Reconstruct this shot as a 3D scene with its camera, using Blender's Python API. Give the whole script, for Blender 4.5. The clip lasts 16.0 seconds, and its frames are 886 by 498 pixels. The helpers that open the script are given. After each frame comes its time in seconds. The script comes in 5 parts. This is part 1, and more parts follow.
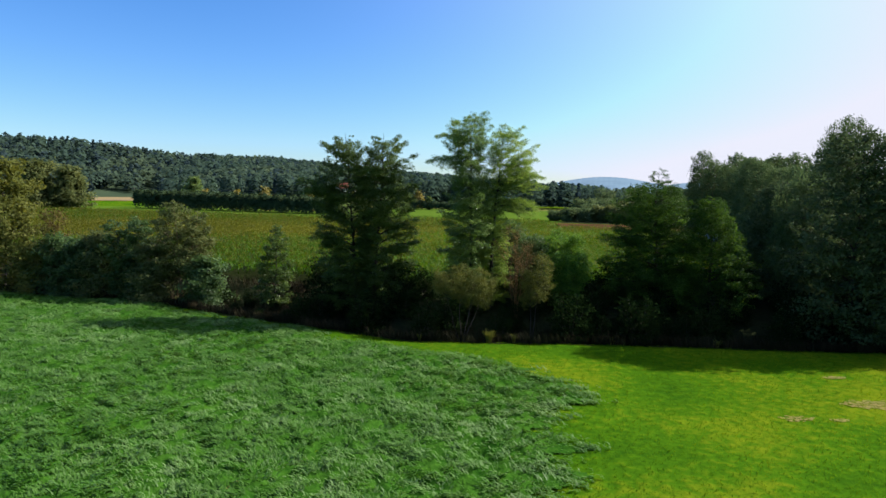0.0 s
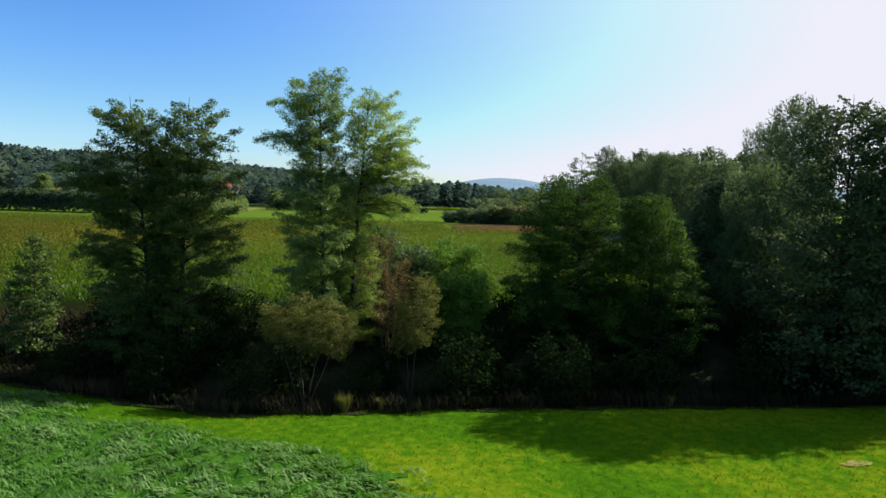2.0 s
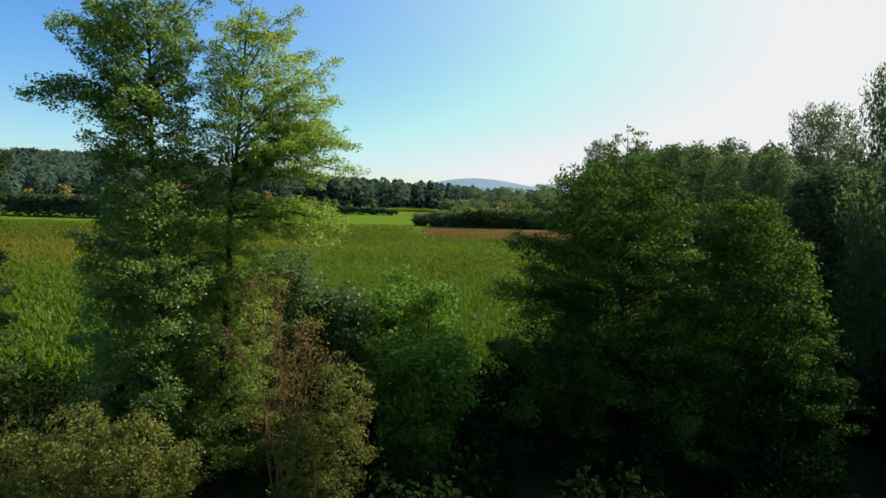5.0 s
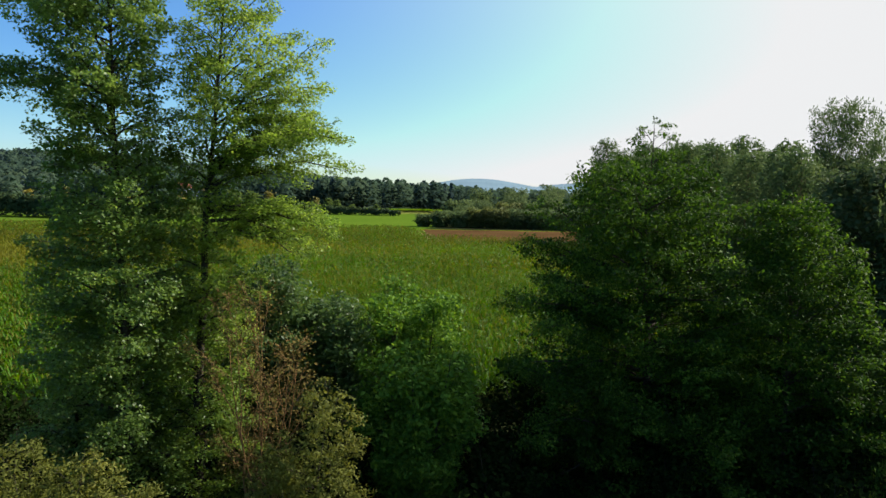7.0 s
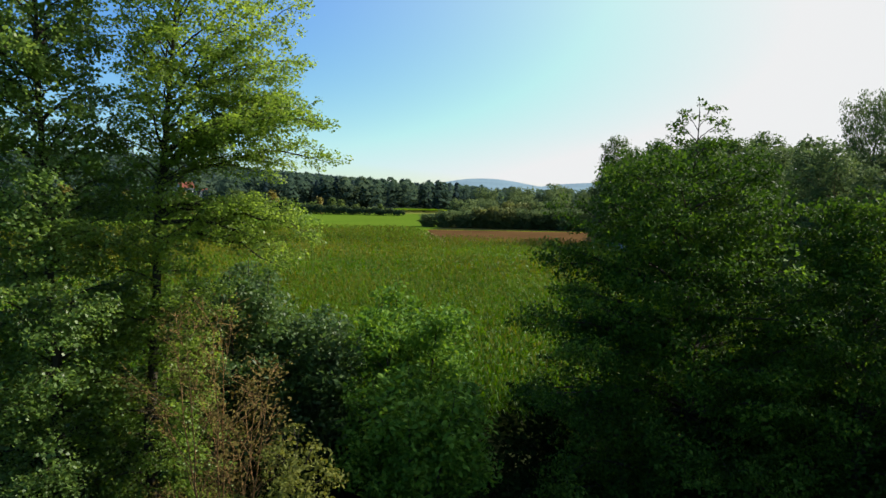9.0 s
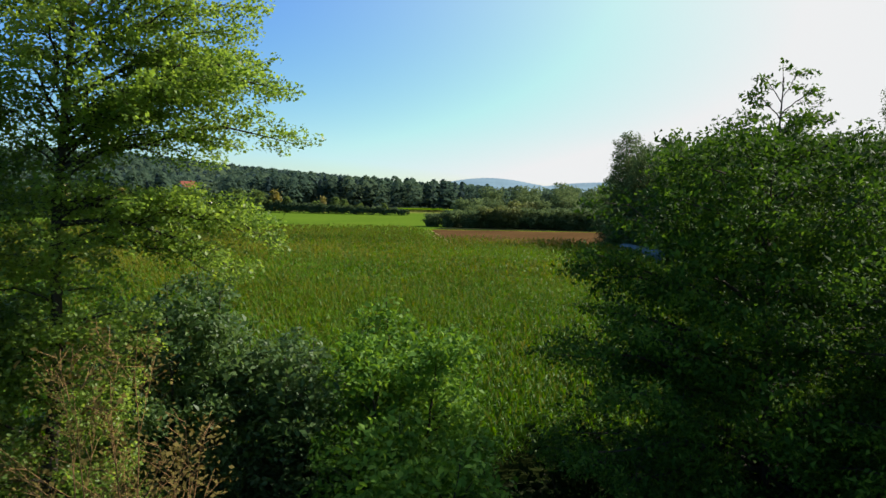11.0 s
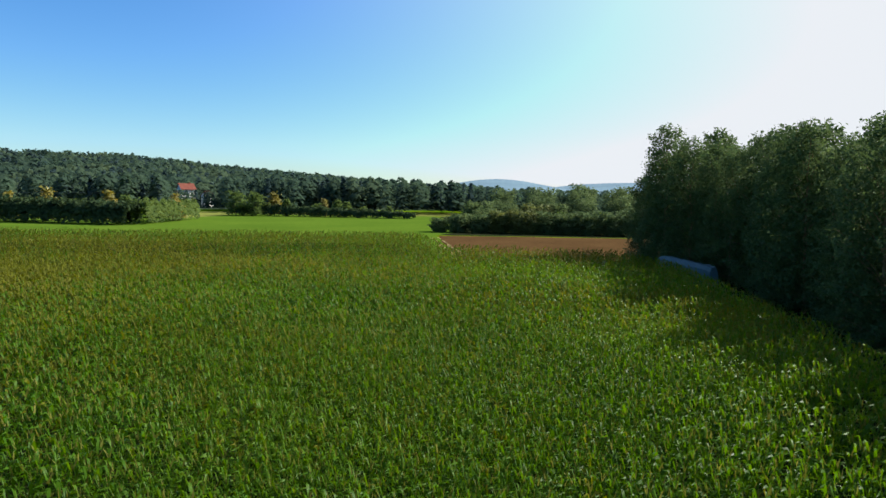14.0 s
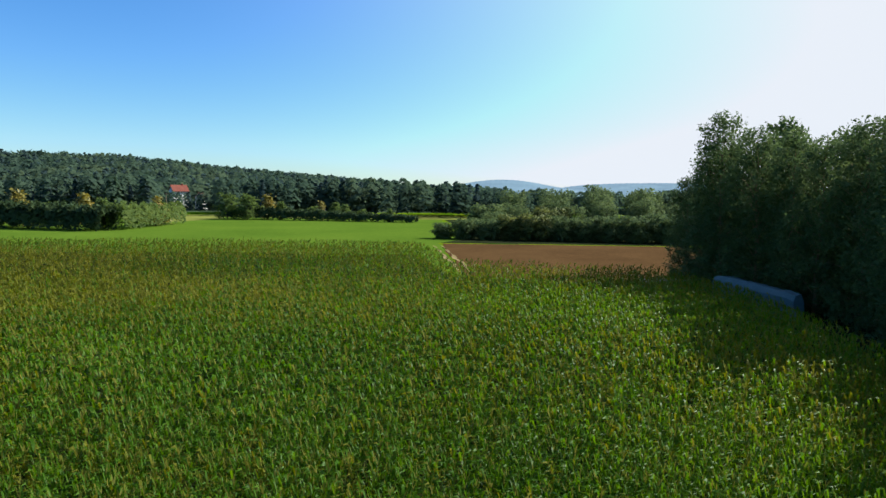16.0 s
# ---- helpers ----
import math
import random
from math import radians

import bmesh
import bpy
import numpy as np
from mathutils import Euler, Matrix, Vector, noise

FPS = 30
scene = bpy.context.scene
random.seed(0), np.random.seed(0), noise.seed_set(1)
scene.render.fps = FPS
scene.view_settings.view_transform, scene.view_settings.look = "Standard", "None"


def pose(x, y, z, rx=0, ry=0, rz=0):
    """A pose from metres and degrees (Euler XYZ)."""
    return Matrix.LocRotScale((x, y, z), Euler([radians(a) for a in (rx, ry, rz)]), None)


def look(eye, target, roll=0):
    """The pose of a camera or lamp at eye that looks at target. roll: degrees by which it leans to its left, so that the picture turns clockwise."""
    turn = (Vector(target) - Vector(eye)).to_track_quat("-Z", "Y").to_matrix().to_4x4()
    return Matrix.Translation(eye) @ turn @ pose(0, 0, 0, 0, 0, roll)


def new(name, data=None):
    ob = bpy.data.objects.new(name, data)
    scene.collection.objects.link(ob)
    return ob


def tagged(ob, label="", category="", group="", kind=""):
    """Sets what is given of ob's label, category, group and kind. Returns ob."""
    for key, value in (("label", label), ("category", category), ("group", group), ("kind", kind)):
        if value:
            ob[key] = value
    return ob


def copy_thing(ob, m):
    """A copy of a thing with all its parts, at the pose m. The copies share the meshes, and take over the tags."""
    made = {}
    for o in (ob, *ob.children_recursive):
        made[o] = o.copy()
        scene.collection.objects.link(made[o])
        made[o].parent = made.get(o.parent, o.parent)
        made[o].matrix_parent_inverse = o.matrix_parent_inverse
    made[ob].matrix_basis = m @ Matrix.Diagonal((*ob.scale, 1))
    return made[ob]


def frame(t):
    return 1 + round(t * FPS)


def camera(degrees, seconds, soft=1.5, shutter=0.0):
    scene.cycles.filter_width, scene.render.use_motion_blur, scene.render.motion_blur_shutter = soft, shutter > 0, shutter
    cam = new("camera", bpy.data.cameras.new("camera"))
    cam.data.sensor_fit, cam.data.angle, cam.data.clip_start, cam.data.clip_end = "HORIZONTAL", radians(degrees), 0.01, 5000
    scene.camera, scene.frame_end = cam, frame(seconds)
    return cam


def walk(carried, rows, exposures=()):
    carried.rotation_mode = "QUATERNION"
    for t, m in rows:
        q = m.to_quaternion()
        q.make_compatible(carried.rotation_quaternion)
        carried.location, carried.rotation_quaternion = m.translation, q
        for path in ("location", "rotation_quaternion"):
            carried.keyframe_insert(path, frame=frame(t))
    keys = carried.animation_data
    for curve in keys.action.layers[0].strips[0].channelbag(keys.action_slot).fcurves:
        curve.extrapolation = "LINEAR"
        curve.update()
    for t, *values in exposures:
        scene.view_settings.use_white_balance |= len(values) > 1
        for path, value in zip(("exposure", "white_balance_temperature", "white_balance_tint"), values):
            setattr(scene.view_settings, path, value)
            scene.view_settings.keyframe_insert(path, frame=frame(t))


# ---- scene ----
cam = camera(66.6, 16.0, soft=1.5)
METRES, EYE, TILT, LEAN, TURN = 89.5, 10.2, 2.0, 0.0, 0.0
ROWS = [
    (0.0, 0.0, 0.0, 0.0, 0.11, -7.08, -0.87),
    (0.5, 0.01, 0.0463, -0.0024, -4.84, -7.01, -1.14),
    (1.0, 0.0223, 0.1041, -0.0054, -6.62, -6.94, -1.24),
    (1.5, 0.0325, 0.1601, -0.0111, -7.4, -6.92, -1.3),
    (2.0, 0.0445, 0.2218, -0.0136, -8.5, -6.85, -1.34),
    (2.5, 0.0566, 0.2883, -0.0153, -7.57, -6.84, -1.3),
    (3.0, 0.0733, 0.3555, -0.0177, -12.02, -6.75, -1.51),
    (3.4, 0.0854, 0.4098, -0.0195, -11.21, -6.76, -1.44),
    (3.5, 0.0884, 0.4234, -0.02, -11.01, -6.76, -1.42),
    (3.6, 0.0886, 0.425, -0.0201, -10.99, -6.76, -1.42),
    (4.0, 0.0896, 0.4314, -0.0203, -10.92, -6.77, -1.4),
    (6.5, 0.0973, 0.4766, -0.0223, -10.54, -6.75, -1.3),
    (7.0, 0.099, 0.485, -0.0226, -10.47, -6.75, -1.29),
    (7.5, 0.1007, 0.4937, -0.0229, -10.4, -6.76, -1.28),
    (8.0, 0.1029, 0.5048, -0.0236, -10.29, -6.76, -1.27),
    (10.5, 0.1158, 0.5701, -0.0286, -9.7, -6.8, -1.27),
    (11.0, 0.1186, 0.5848, -0.0296, -9.6, -6.81, -1.25),
    (11.5, 0.1222, 0.6033, -0.0305, -9.46, -6.76, -1.23),
    (12.0, 0.1253, 0.6192, -0.0307, -9.36, -6.8, -1.23),
    (12.5, 0.1284, 0.6355, -0.031, -9.27, -6.76, -1.17),
    (12.75, 0.13, 0.6435, -0.031, -9.2, -6.76, -1.2),
    (13.0, 0.1347, 0.6689, -0.031, -9.13, -6.76, -1.23),
    (13.5, 0.1443, 0.7195, -0.0313, -8.97, -6.75, -1.08),
    (14.0, 0.1536, 0.7711, -0.0323, -8.87, -6.72, -1.05),
    (14.5, 0.1629, 0.8234, -0.0329, -8.7, -6.73, -1.02),
    (15.0, 0.172, 0.8759, -0.0334, -8.6, -6.72, -1.0),
    (15.5, 0.1809, 0.9283, -0.0341, -8.5, -6.69, -0.96),
    (16.0, 0.1897, 0.9806, -0.0345, -8.42, -6.67, -0.92),
]
walk(cam, [(t, pose(0, 0, EYE, TILT, LEAN, TURN) @ pose(METRES * x, METRES * y, METRES * z, 90 + pitch, roll, yaw)) for t, x, y, z, yaw, pitch, roll in ROWS],
     [(0.0, 0.76, 5950, 16), (2.5, 0.76, 6200, 14), (4.0, 0.76, 6450, 10), (10.5, 0.76, 6500, 8), (13.0, 0.76, 6350, 8), (16.0, 0.76, 6000, 8)])

# ---- sky and sun ----
SUN_AZ, SUN_EL = 76.0, 37.0
world = bpy.data.worlds.new("sky")
scene.world = world
world.use_nodes = True
wn = world.node_tree.nodes
wl = world.node_tree.links
sky = wn.new("ShaderNodeTexSky")
sky.sky_type = "NISHITA"
sky.sun_disc = False
sky.sun_elevation = radians(SUN_EL)
sky.sun_rotation = radians(SUN_AZ)
sky.air_density, sky.dust_density, sky.ozone_density = 1.0, 0.4, 2.5
deep = wn.new("ShaderNodeHueSaturation")
deep.inputs["Saturation"].default_value = 1.25
wl.new(sky.outputs[0], deep.inputs["Color"])
tint = wn.new("ShaderNodeMix")
tint.data_type, tint.blend_type = "RGBA", "MULTIPLY"
tint.inputs[0].default_value = 1.0
tint.inputs[7].default_value = (0.86, 1.05, 1.25, 1)
wl.new(deep.outputs[0], tint.inputs[6])
# bright haze round the sun, fading out across the sky
way = wn.new("ShaderNodeTexCoord")
dot = wn.new("ShaderNodeVectorMath")
dot.operation = "DOT_PRODUCT"
dot.inputs[1].default_value = (math.sin(radians(SUN_AZ)) * math.cos(radians(SUN_EL)), math.cos(radians(SUN_AZ)) * math.cos(radians(SUN_EL)), math.sin(radians(SUN_EL)))
wl.new(way.outputs["Generated"], dot.inputs[0])
pos = wn.new("ShaderNodeMath")
pos.operation = "MAXIMUM"
wl.new(dot.outputs["Value"], pos.inputs[0])
pos.inputs[1].default_value = 0.0
fall = wn.new("ShaderNodeMath")
fall.operation = "POWER"
wl.new(pos.outputs[0], fall.inputs[0])
fall.inputs[1].default_value = 2.5
gain = wn.new("ShaderNodeMath")
gain.operation = "MULTIPLY"
wl.new(fall.outputs[0], gain.inputs[0])
gain.inputs[1].default_value = 0.74
haze = wn.new("ShaderNodeVectorMath")
haze.operation = "SCALE"
haze.inputs[0].default_value = (1.0, 0.97, 0.93)
wl.new(gain.outputs[0], haze.inputs["Scale"])
clear = wn.new("ShaderNodeVectorMath")
clear.operation = "SCALE"
clear.inputs["Scale"].default_value = 0.08
wl.new(tint.outputs[2], clear.inputs[0])
both = wn.new("ShaderNodeVectorMath")
wl.new(clear.outputs[0], both.inputs[0])
wl.new(haze.outputs[0], both.inputs[1])
white = wn.new("ShaderNodeVectorMath")
white.operation = "MINIMUM"
white.inputs[1].default_value = (0.51, 0.51, 0.52)
wl.new(both.outputs[0], white.inputs[0])
wl.new(white.outputs[0], wn["Background"].inputs["Color"])
wn["Background"].inputs["Strength"].default_value = 1.0
sun_data = bpy.data.lights.new("sun", "SUN")
sun_data.energy = 5.0
sun_data.angle = radians(0.6)
sun_data.color = (1.0, 0.93, 0.80)
sun = new("sun", sun_data)
sun_dir = Vector((math.sin(radians(SUN_AZ)) * math.cos(radians(SUN_EL)), math.cos(radians(SUN_AZ)) * math.cos(radians(SUN_EL)), math.sin(radians(SUN_EL))))
sun.matrix_world = look(sun_dir * 300, (0, 0, 0))


# ---- materials ----
def nodes_of(name):
    m = bpy.data.materials.new(name)
    m.use_nodes = True
    nt = m.node_tree
    return m, nt.nodes, nt.links, nt.nodes["Principled BSDF"]


def ramp(n, stops):
    r = n.new("ShaderNodeValToRGB")
    els = r.color_ramp.elements
    while len(els) < len(stops):
        els.new(0.5)
    for e, (p, c) in zip(els, stops):
        e.position, e.color = p, (*c, 1)
    return r


def drifted(n, l, tex, fac, span):
    """Adds a slow change along x to a factor: span gives where it starts and ends and how much it adds."""
    sep = n.new("ShaderNodeSeparateXYZ")
    l.new(tex.outputs["Object"], sep.inputs[0])
    mr = n.new("ShaderNodeMapRange")
    mr.inputs["From Min"].default_value, mr.inputs["From Max"].default_value, mr.inputs["To Max"].default_value = span
    l.new(sep.outputs["X"], mr.inputs["Value"])
    add = n.new("ShaderNodeMath")
    l.new(fac, add.inputs[0])
    l.new(mr.outputs[0], add.inputs[1])
    return add.outputs[0]


def leaf_material(name, dark, mid, light, translucency=0.35, gloss=0.45, patch=0.35, spec=0.35, grey=0.08, vary=0.38, drift=None):
    """Foliage: a colour for each leaf, drifting over the crown, part of the light passing through."""
    dull = lambda c: tuple(v * (1 - grey) + grey * 0.8 * (0.25 * c[0] + 0.7 * c[1] + 0.05 * c[2]) * w for v, w in zip(c, (1.0, 1.0, 1.15)))
    dark, mid, light = dull(dark), dull(mid), dull(light)
    m, n, l, b = nodes_of(name)
    geo = n.new("ShaderNodeNewGeometry")
    tex = n.new("ShaderNodeTexCoord")
    noi = n.new("ShaderNodeTexNoise")
    noi.inputs["Scale"].default_value = patch
    noi.inputs["Detail"].default_value = 3
    l.new(tex.outputs["Object"], noi.inputs["Vector"])
    mix = n.new("ShaderNodeMath")
    mix.operation = "MULTIPLY_ADD"
    mix.inputs[1].default_value = vary
    l.new(geo.outputs["Random Per Island"], mix.inputs[0])
    sub = n.new("ShaderNodeMath")
    sub.operation = "MULTIPLY_ADD"
    sub.inputs[1].default_value, sub.inputs[2].default_value = 1.3, -0.15 - vary / 2
    l.new(noi.outputs["Fac"], sub.inputs[0])
    l.new(sub.outputs[0], mix.inputs[2])
    r = ramp(n, [(0.0, dark), (0.5, mid), (1.0, light)])
    l.new(drifted(n, l, tex, mix.outputs[0], drift) if drift else mix.outputs[0], r.inputs["Fac"])
    l.new(r.outputs["Color"], b.inputs["Base Color"])
    b.inputs["Roughness"].default_value = gloss
    b.inputs["Specular IOR Level"].default_value = spec
    tr = n.new("ShaderNodeBsdfTranslucent")
    hue = n.new("ShaderNodeHueSaturation")
    hue.inputs["Hue"].default_value, hue.inputs["Saturation"].default_value, hue.inputs["Value"].default_value = 0.485, 1.1, 1.5
    l.new(r.outputs["Color"], hue.inputs["Color"])
    l.new(hue.outputs["Color"], tr.inputs["Color"])
    ms = n.new("ShaderNodeMixShader")
    ms.inputs["Fac"].default_value = translucency
    l.new(b.outputs[0], ms.inputs[1])
    l.new(tr.outputs[0], ms.inputs[2])
    l.new(ms.outputs[0], n["Material Output"].inputs["Surface"])
    return m


def ground_material(name, stops, scale, fine, bump=0.3, rough=0.9, stretch=(1, 1, 1), spec=0.1, drift=None):
    """Earth or turf: stains at a coarse scale, grain at a fine one."""
    m, n, l, b = nodes_of(name)
    tex = n.new("ShaderNodeTexCoord")
    mp = n.new("ShaderNodeMapping")
    mp.inputs["Scale"].default_value = stretch
    l.new(tex.outputs["Object"], mp.inputs["Vector"])
    big = n.new("ShaderNodeTexNoise")
    big.inputs["Scale"].default_value, big.inputs["Detail"].default_value = scale, 4
    small = n.new("ShaderNodeTexNoise")
    small.inputs["Scale"].default_value, small.inputs["Detail"].default_value = fine, 5
    l.new(mp.outputs[0], big.inputs["Vector"])
    l.new(mp.outputs[0], small.inputs["Vector"])
    mix = n.new("ShaderNodeMix")
    mix.inputs[0].default_value = 0.45
    l.new(big.outputs["Fac"], mix.inputs[2])
    l.new(small.outputs["Fac"], mix.inputs[3])
    r = ramp(n, stops)
    l.new(drifted(n, l, tex, mix.outputs[0], drift) if drift else mix.outputs[0], r.inputs["Fac"])
    l.new(r.outputs["Color"], b.inputs["Base Color"])
    b.inputs["Roughness"].default_value = rough
    b.inputs["Specular IOR Level"].default_value = spec
    bp = n.new("ShaderNodeBump")
    bp.inputs["Strength"].default_value, bp.inputs["Distance"].default_value = bump, 0.2
    l.new(small.outputs["Fac"], bp.inputs["Height"])
    l.new(bp.outputs[0], b.inputs["Normal"])
    return m


# one alder leaf in three tones: shade and sunlight are in the colours
ALDER_SHADED = leaf_material("alder_leaf_shaded", (0.03, 0.06, 0.010), (0.06, 0.105, 0.016), (0.12, 0.17, 0.025), 0.36, 0.5, spec=0.16)
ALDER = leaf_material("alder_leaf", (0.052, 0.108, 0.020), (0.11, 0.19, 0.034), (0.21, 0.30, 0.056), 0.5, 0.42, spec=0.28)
ALDER_SUN = leaf_material("alder_leaf_sunlit", (0.074, 0.142, 0.018), (0.152, 0.245, 0.03), (0.265, 0.345, 0.05), 0.58, 0.42, spec=0.28)
CHERRY = leaf_material("cherry_leaf", (0.008, 0.023, 0.003), (0.028, 0.072, 0.007), (0.135, 0.25, 0.022), 0.4, 0.6, spec=0.07)
VALLEYLEAF = leaf_material("valley_tree_leaf", (0.05, 0.09, 0.027), (0.088, 0.14, 0.038), (0.135, 0.185, 0.05), 0.4, 0.7, spec=0.06, grey=0.2)
# hedge leaf twice: shaded front darker, sunlit end lighter, both in the colour
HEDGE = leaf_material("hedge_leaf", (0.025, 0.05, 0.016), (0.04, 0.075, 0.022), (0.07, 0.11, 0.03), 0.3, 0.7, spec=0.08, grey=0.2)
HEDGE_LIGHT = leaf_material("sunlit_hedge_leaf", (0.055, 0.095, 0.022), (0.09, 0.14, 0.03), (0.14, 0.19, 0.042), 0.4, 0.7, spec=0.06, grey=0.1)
# near black: the deep shade under the trees is put into this colour
SHADELEAF = leaf_material("shade_blackened_shrub_leaf", (0.006, 0.015, 0.003), (0.012, 0.026, 0.005), (0.022, 0.038, 0.008), 0.15, 0.8, spec=0.0, grey=0.1)
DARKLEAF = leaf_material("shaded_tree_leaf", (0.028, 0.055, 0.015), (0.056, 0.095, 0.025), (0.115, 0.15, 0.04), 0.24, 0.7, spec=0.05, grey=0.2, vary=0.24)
BIRCH = leaf_material("birch_leaf", (0.036, 0.070, 0.020), (0.075, 0.128, 0.034), (0.145, 0.2, 0.054), 0.34, 0.7, spec=0.05, grey=0.15, vary=0.22)
SALLOW = leaf_material("sallow_leaf", (0.056, 0.07, 0.010), (0.105, 0.12, 0.017), (0.195, 0.195, 0.031), 0.34, 0.6, spec=0.1)
DRYLEAF = leaf_material("dry_leaf", (0.05, 0.05, 0.012), (0.10, 0.08, 0.018), (0.17, 0.13, 0.035), 0.25, 0.8, spec=0.04)
SHRUB = leaf_material("shrub_leaf", (0.022, 0.066, 0.006), (0.074, 0.17, 0.014), (0.24, 0.38, 0.034), 0.37, 0.5, patch=0.9, spec=0.06)
SHRUB_DARK = leaf_material("shrub_leaf_grey", (0.022, 0.05, 0.013), (0.055, 0.108, 0.025), (0.135, 0.20, 0.055), 0.36, 0.45, spec=0.2)
AUTUMN = leaf_material("autumn_leaf", (0.11, 0.115, 0.018), (0.21, 0.185, 0.024), (0.30, 0.22, 0.03), 0.3, 0.5)
OLIVE = leaf_material("olive_leaf", (0.06, 0.085, 0.022), (0.105, 0.13, 0.034), (0.17, 0.18, 0.05), 0.35, 0.65, spec=0.1)
# far forest greens with the blue of distance haze mixed into the colour
CONIFER = leaf_material("hazed_forest_leaf", (0.036, 0.062, 0.062), (0.046, 0.074, 0.072), (0.058, 0.088, 0.078), 0.35, 1.0, patch=0.02, spec=0.0, grey=0.06, vary=0.16)
WOODLAND = leaf_material("hazed_woodland_leaf", (0.036, 0.064, 0.052), (0.056, 0.09, 0.058), (0.096, 0.132, 0.062), 0.35, 1.0, patch=0.02, spec=0.0, grey=0.06, vary=0.16)
MAIZE = leaf_material("maize_leaf", (0.018, 0.060, 0.003), (0.054, 0.132, 0.006), (0.12, 0.20, 0.018), 0.44, 0.42, patch=0.03, spec=0.08, grey=0.0)
MAIZE_RIPE = leaf_material("ripening_maize_leaf", (0.057, 0.08, 0.006), (0.124, 0.134, 0.013), (0.205, 0.185, 0.03), 0.4, 0.6, patch=0.02, spec=0.05, grey=0.0)
TASSEL = leaf_material("maize_tassel", (0.08, 0.095, 0.012), (0.155, 0.165, 0.024), (0.24, 0.235, 0.045), 0.3, 0.8, patch=0.05, spec=0.05, grey=0.06)
BLADE = leaf_material("grass_blade", (0.034, 0.098, 0.003), (0.058, 0.138, 0.003), (0.135, 0.19, 0.006), 0.5, 0.8, patch=0.12, spec=0.04, grey=0.0, drift=(12, 38, 0.28))
LODGED = leaf_material("lodged_grass_blade", (0.032, 0.100, 0.006), (0.066, 0.158, 0.018), (0.185, 0.285, 0.10), 0.3, 0.5, patch=0.28, spec=0.2, grey=0.0)
WEED = leaf_material("bank_weed", (0.010, 0.017, 0.006), (0.024, 0.023, 0.010), (0.056, 0.04, 0.019), 0.15, 0.8, patch=0.3, spec=0.04, grey=0.06)
BARK = ground_material("bark", [(0.3, (0.022, 0.019, 0.014)), (0.7, (0.07, 0.06, 0.047))], 1.5, 9, 0.5, 0.9, (1, 1, 0.25))
PALEBARK = ground_material("pale_bark", [(0.3, (0.13, 0.09, 0.05)), (0.7, (0.28, 0.21, 0.11))], 1.5, 9, 0.4, 0.85, (1, 1, 0.25))
REDTWIG = ground_material("reddish_twig", [(0.3, (0.15, 0.085, 0.035)), (0.7, (0.27, 0.16, 0.07))], 1.5, 9, 0.4, 0.85, (1, 1, 0.25))
MEADOW = ground_material("meadow_turf", [(0.34, (0.024, 0.078, 0.003)), (0.5, (0.048, 0.122, 0.003)), (0.66, (0.125, 0.172, 0.005))], 0.11, 1.6, 0.7, spec=0.0, drift=(12, 38, 0.09))
FIELD = ground_material("field_soil", [(0.3, (0.010, 0.016, 0.004)), (0.7, (0.024, 0.03, 0.009))], 0.1, 2.0, 0.4, spec=0.0)
PALEGRASS = ground_material("pale_meadow", [(0.3, (0.15, 0.165, 0.035)), (0.7, (0.2, 0.21, 0.05))], 0.03, 0.8, 0.2, spec=0.0)
PASTURE = ground_material("far_pasture", [(0.3, (0.058, 0.108, 0.011)), (0.7, (0.098, 0.158, 0.017))], 0.03, 0.6, 0.2, spec=0.0)
STUBBLE = ground_material("stubble", [(0.3, (0.20, 0.15, 0.06)), (0.7, (0.30, 0.225, 0.095))], 0.03, 0.8, 0.2)
BROWN = ground_material("ploughed_earth", [(0.3, (0.06, 0.034, 0.015)), (0.7, (0.105, 0.06, 0.025))], 0.08, 1.2, 0.5, spec=0.0)
SAND = ground_material("pale_gravel", [(0.3, (0.30, 0.26, 0.19)), (0.7, (0.45, 0.40, 0.31))], 0.3, 4.0, 0.2)
DRYBLADE = leaf_material("dry_blade", (0.20, 0.20, 0.03), (0.31, 0.26, 0.06), (0.42, 0.33, 0.11), 0.1, 0.8, patch=0.8, spec=0.05, grey=0.06)
MATTED = ground_material("matted_turf", [(0.35, (0.016, 0.062, 0.005)), (0.65, (0.045, 0.12, 0.011))], 0.6, 3.0, 0.6, spec=0.0)
# dark soil and litter, deepened further to hold the shade under the trees
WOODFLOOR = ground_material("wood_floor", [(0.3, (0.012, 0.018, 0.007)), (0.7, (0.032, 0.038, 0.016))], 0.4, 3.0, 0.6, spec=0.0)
FORESTFLOOR = ground_material("forest_floor", [(0.3, (0.035, 0.055, 0.03)), (0.7, (0.06, 0.085, 0.045))], 0.05, 0.8, 0.4, spec=0.0)
TARP = ground_material("pale_blue_sheet", [(0.3, (0.085, 0.125, 0.13)), (0.7, (0.125, 0.17, 0.17))], 0.4, 5, 0.2, 0.6)
WALLPAINT = ground_material("white_render", [(0.3, (0.68, 0.66, 0.62)), (0.7, (0.8, 0.79, 0.76))], 0.4, 6, 0.1, 0.8)
ROOFRED = ground_material("red_roof_tile", [(0.3, (0.15, 0.045, 0.032)), (0.7, (0.22, 0.075, 0.05))], 0.5, 6, 0.3, 0.7)
DARKGLASS = ground_material("window_glass", [(0.3, (0.02, 0.025, 0.03)), (0.7, (0.05, 0.06, 0.07))], 0.5, 2, 0.0, 0.1)
WOODPOLE = ground_material("weathered_pole", [(0.3, (0.14, 0.11, 0.08)), (0.7, (0.24, 0.2, 0.15))], 1, 12, 0.3, 0.85, (1, 1, 0.1))


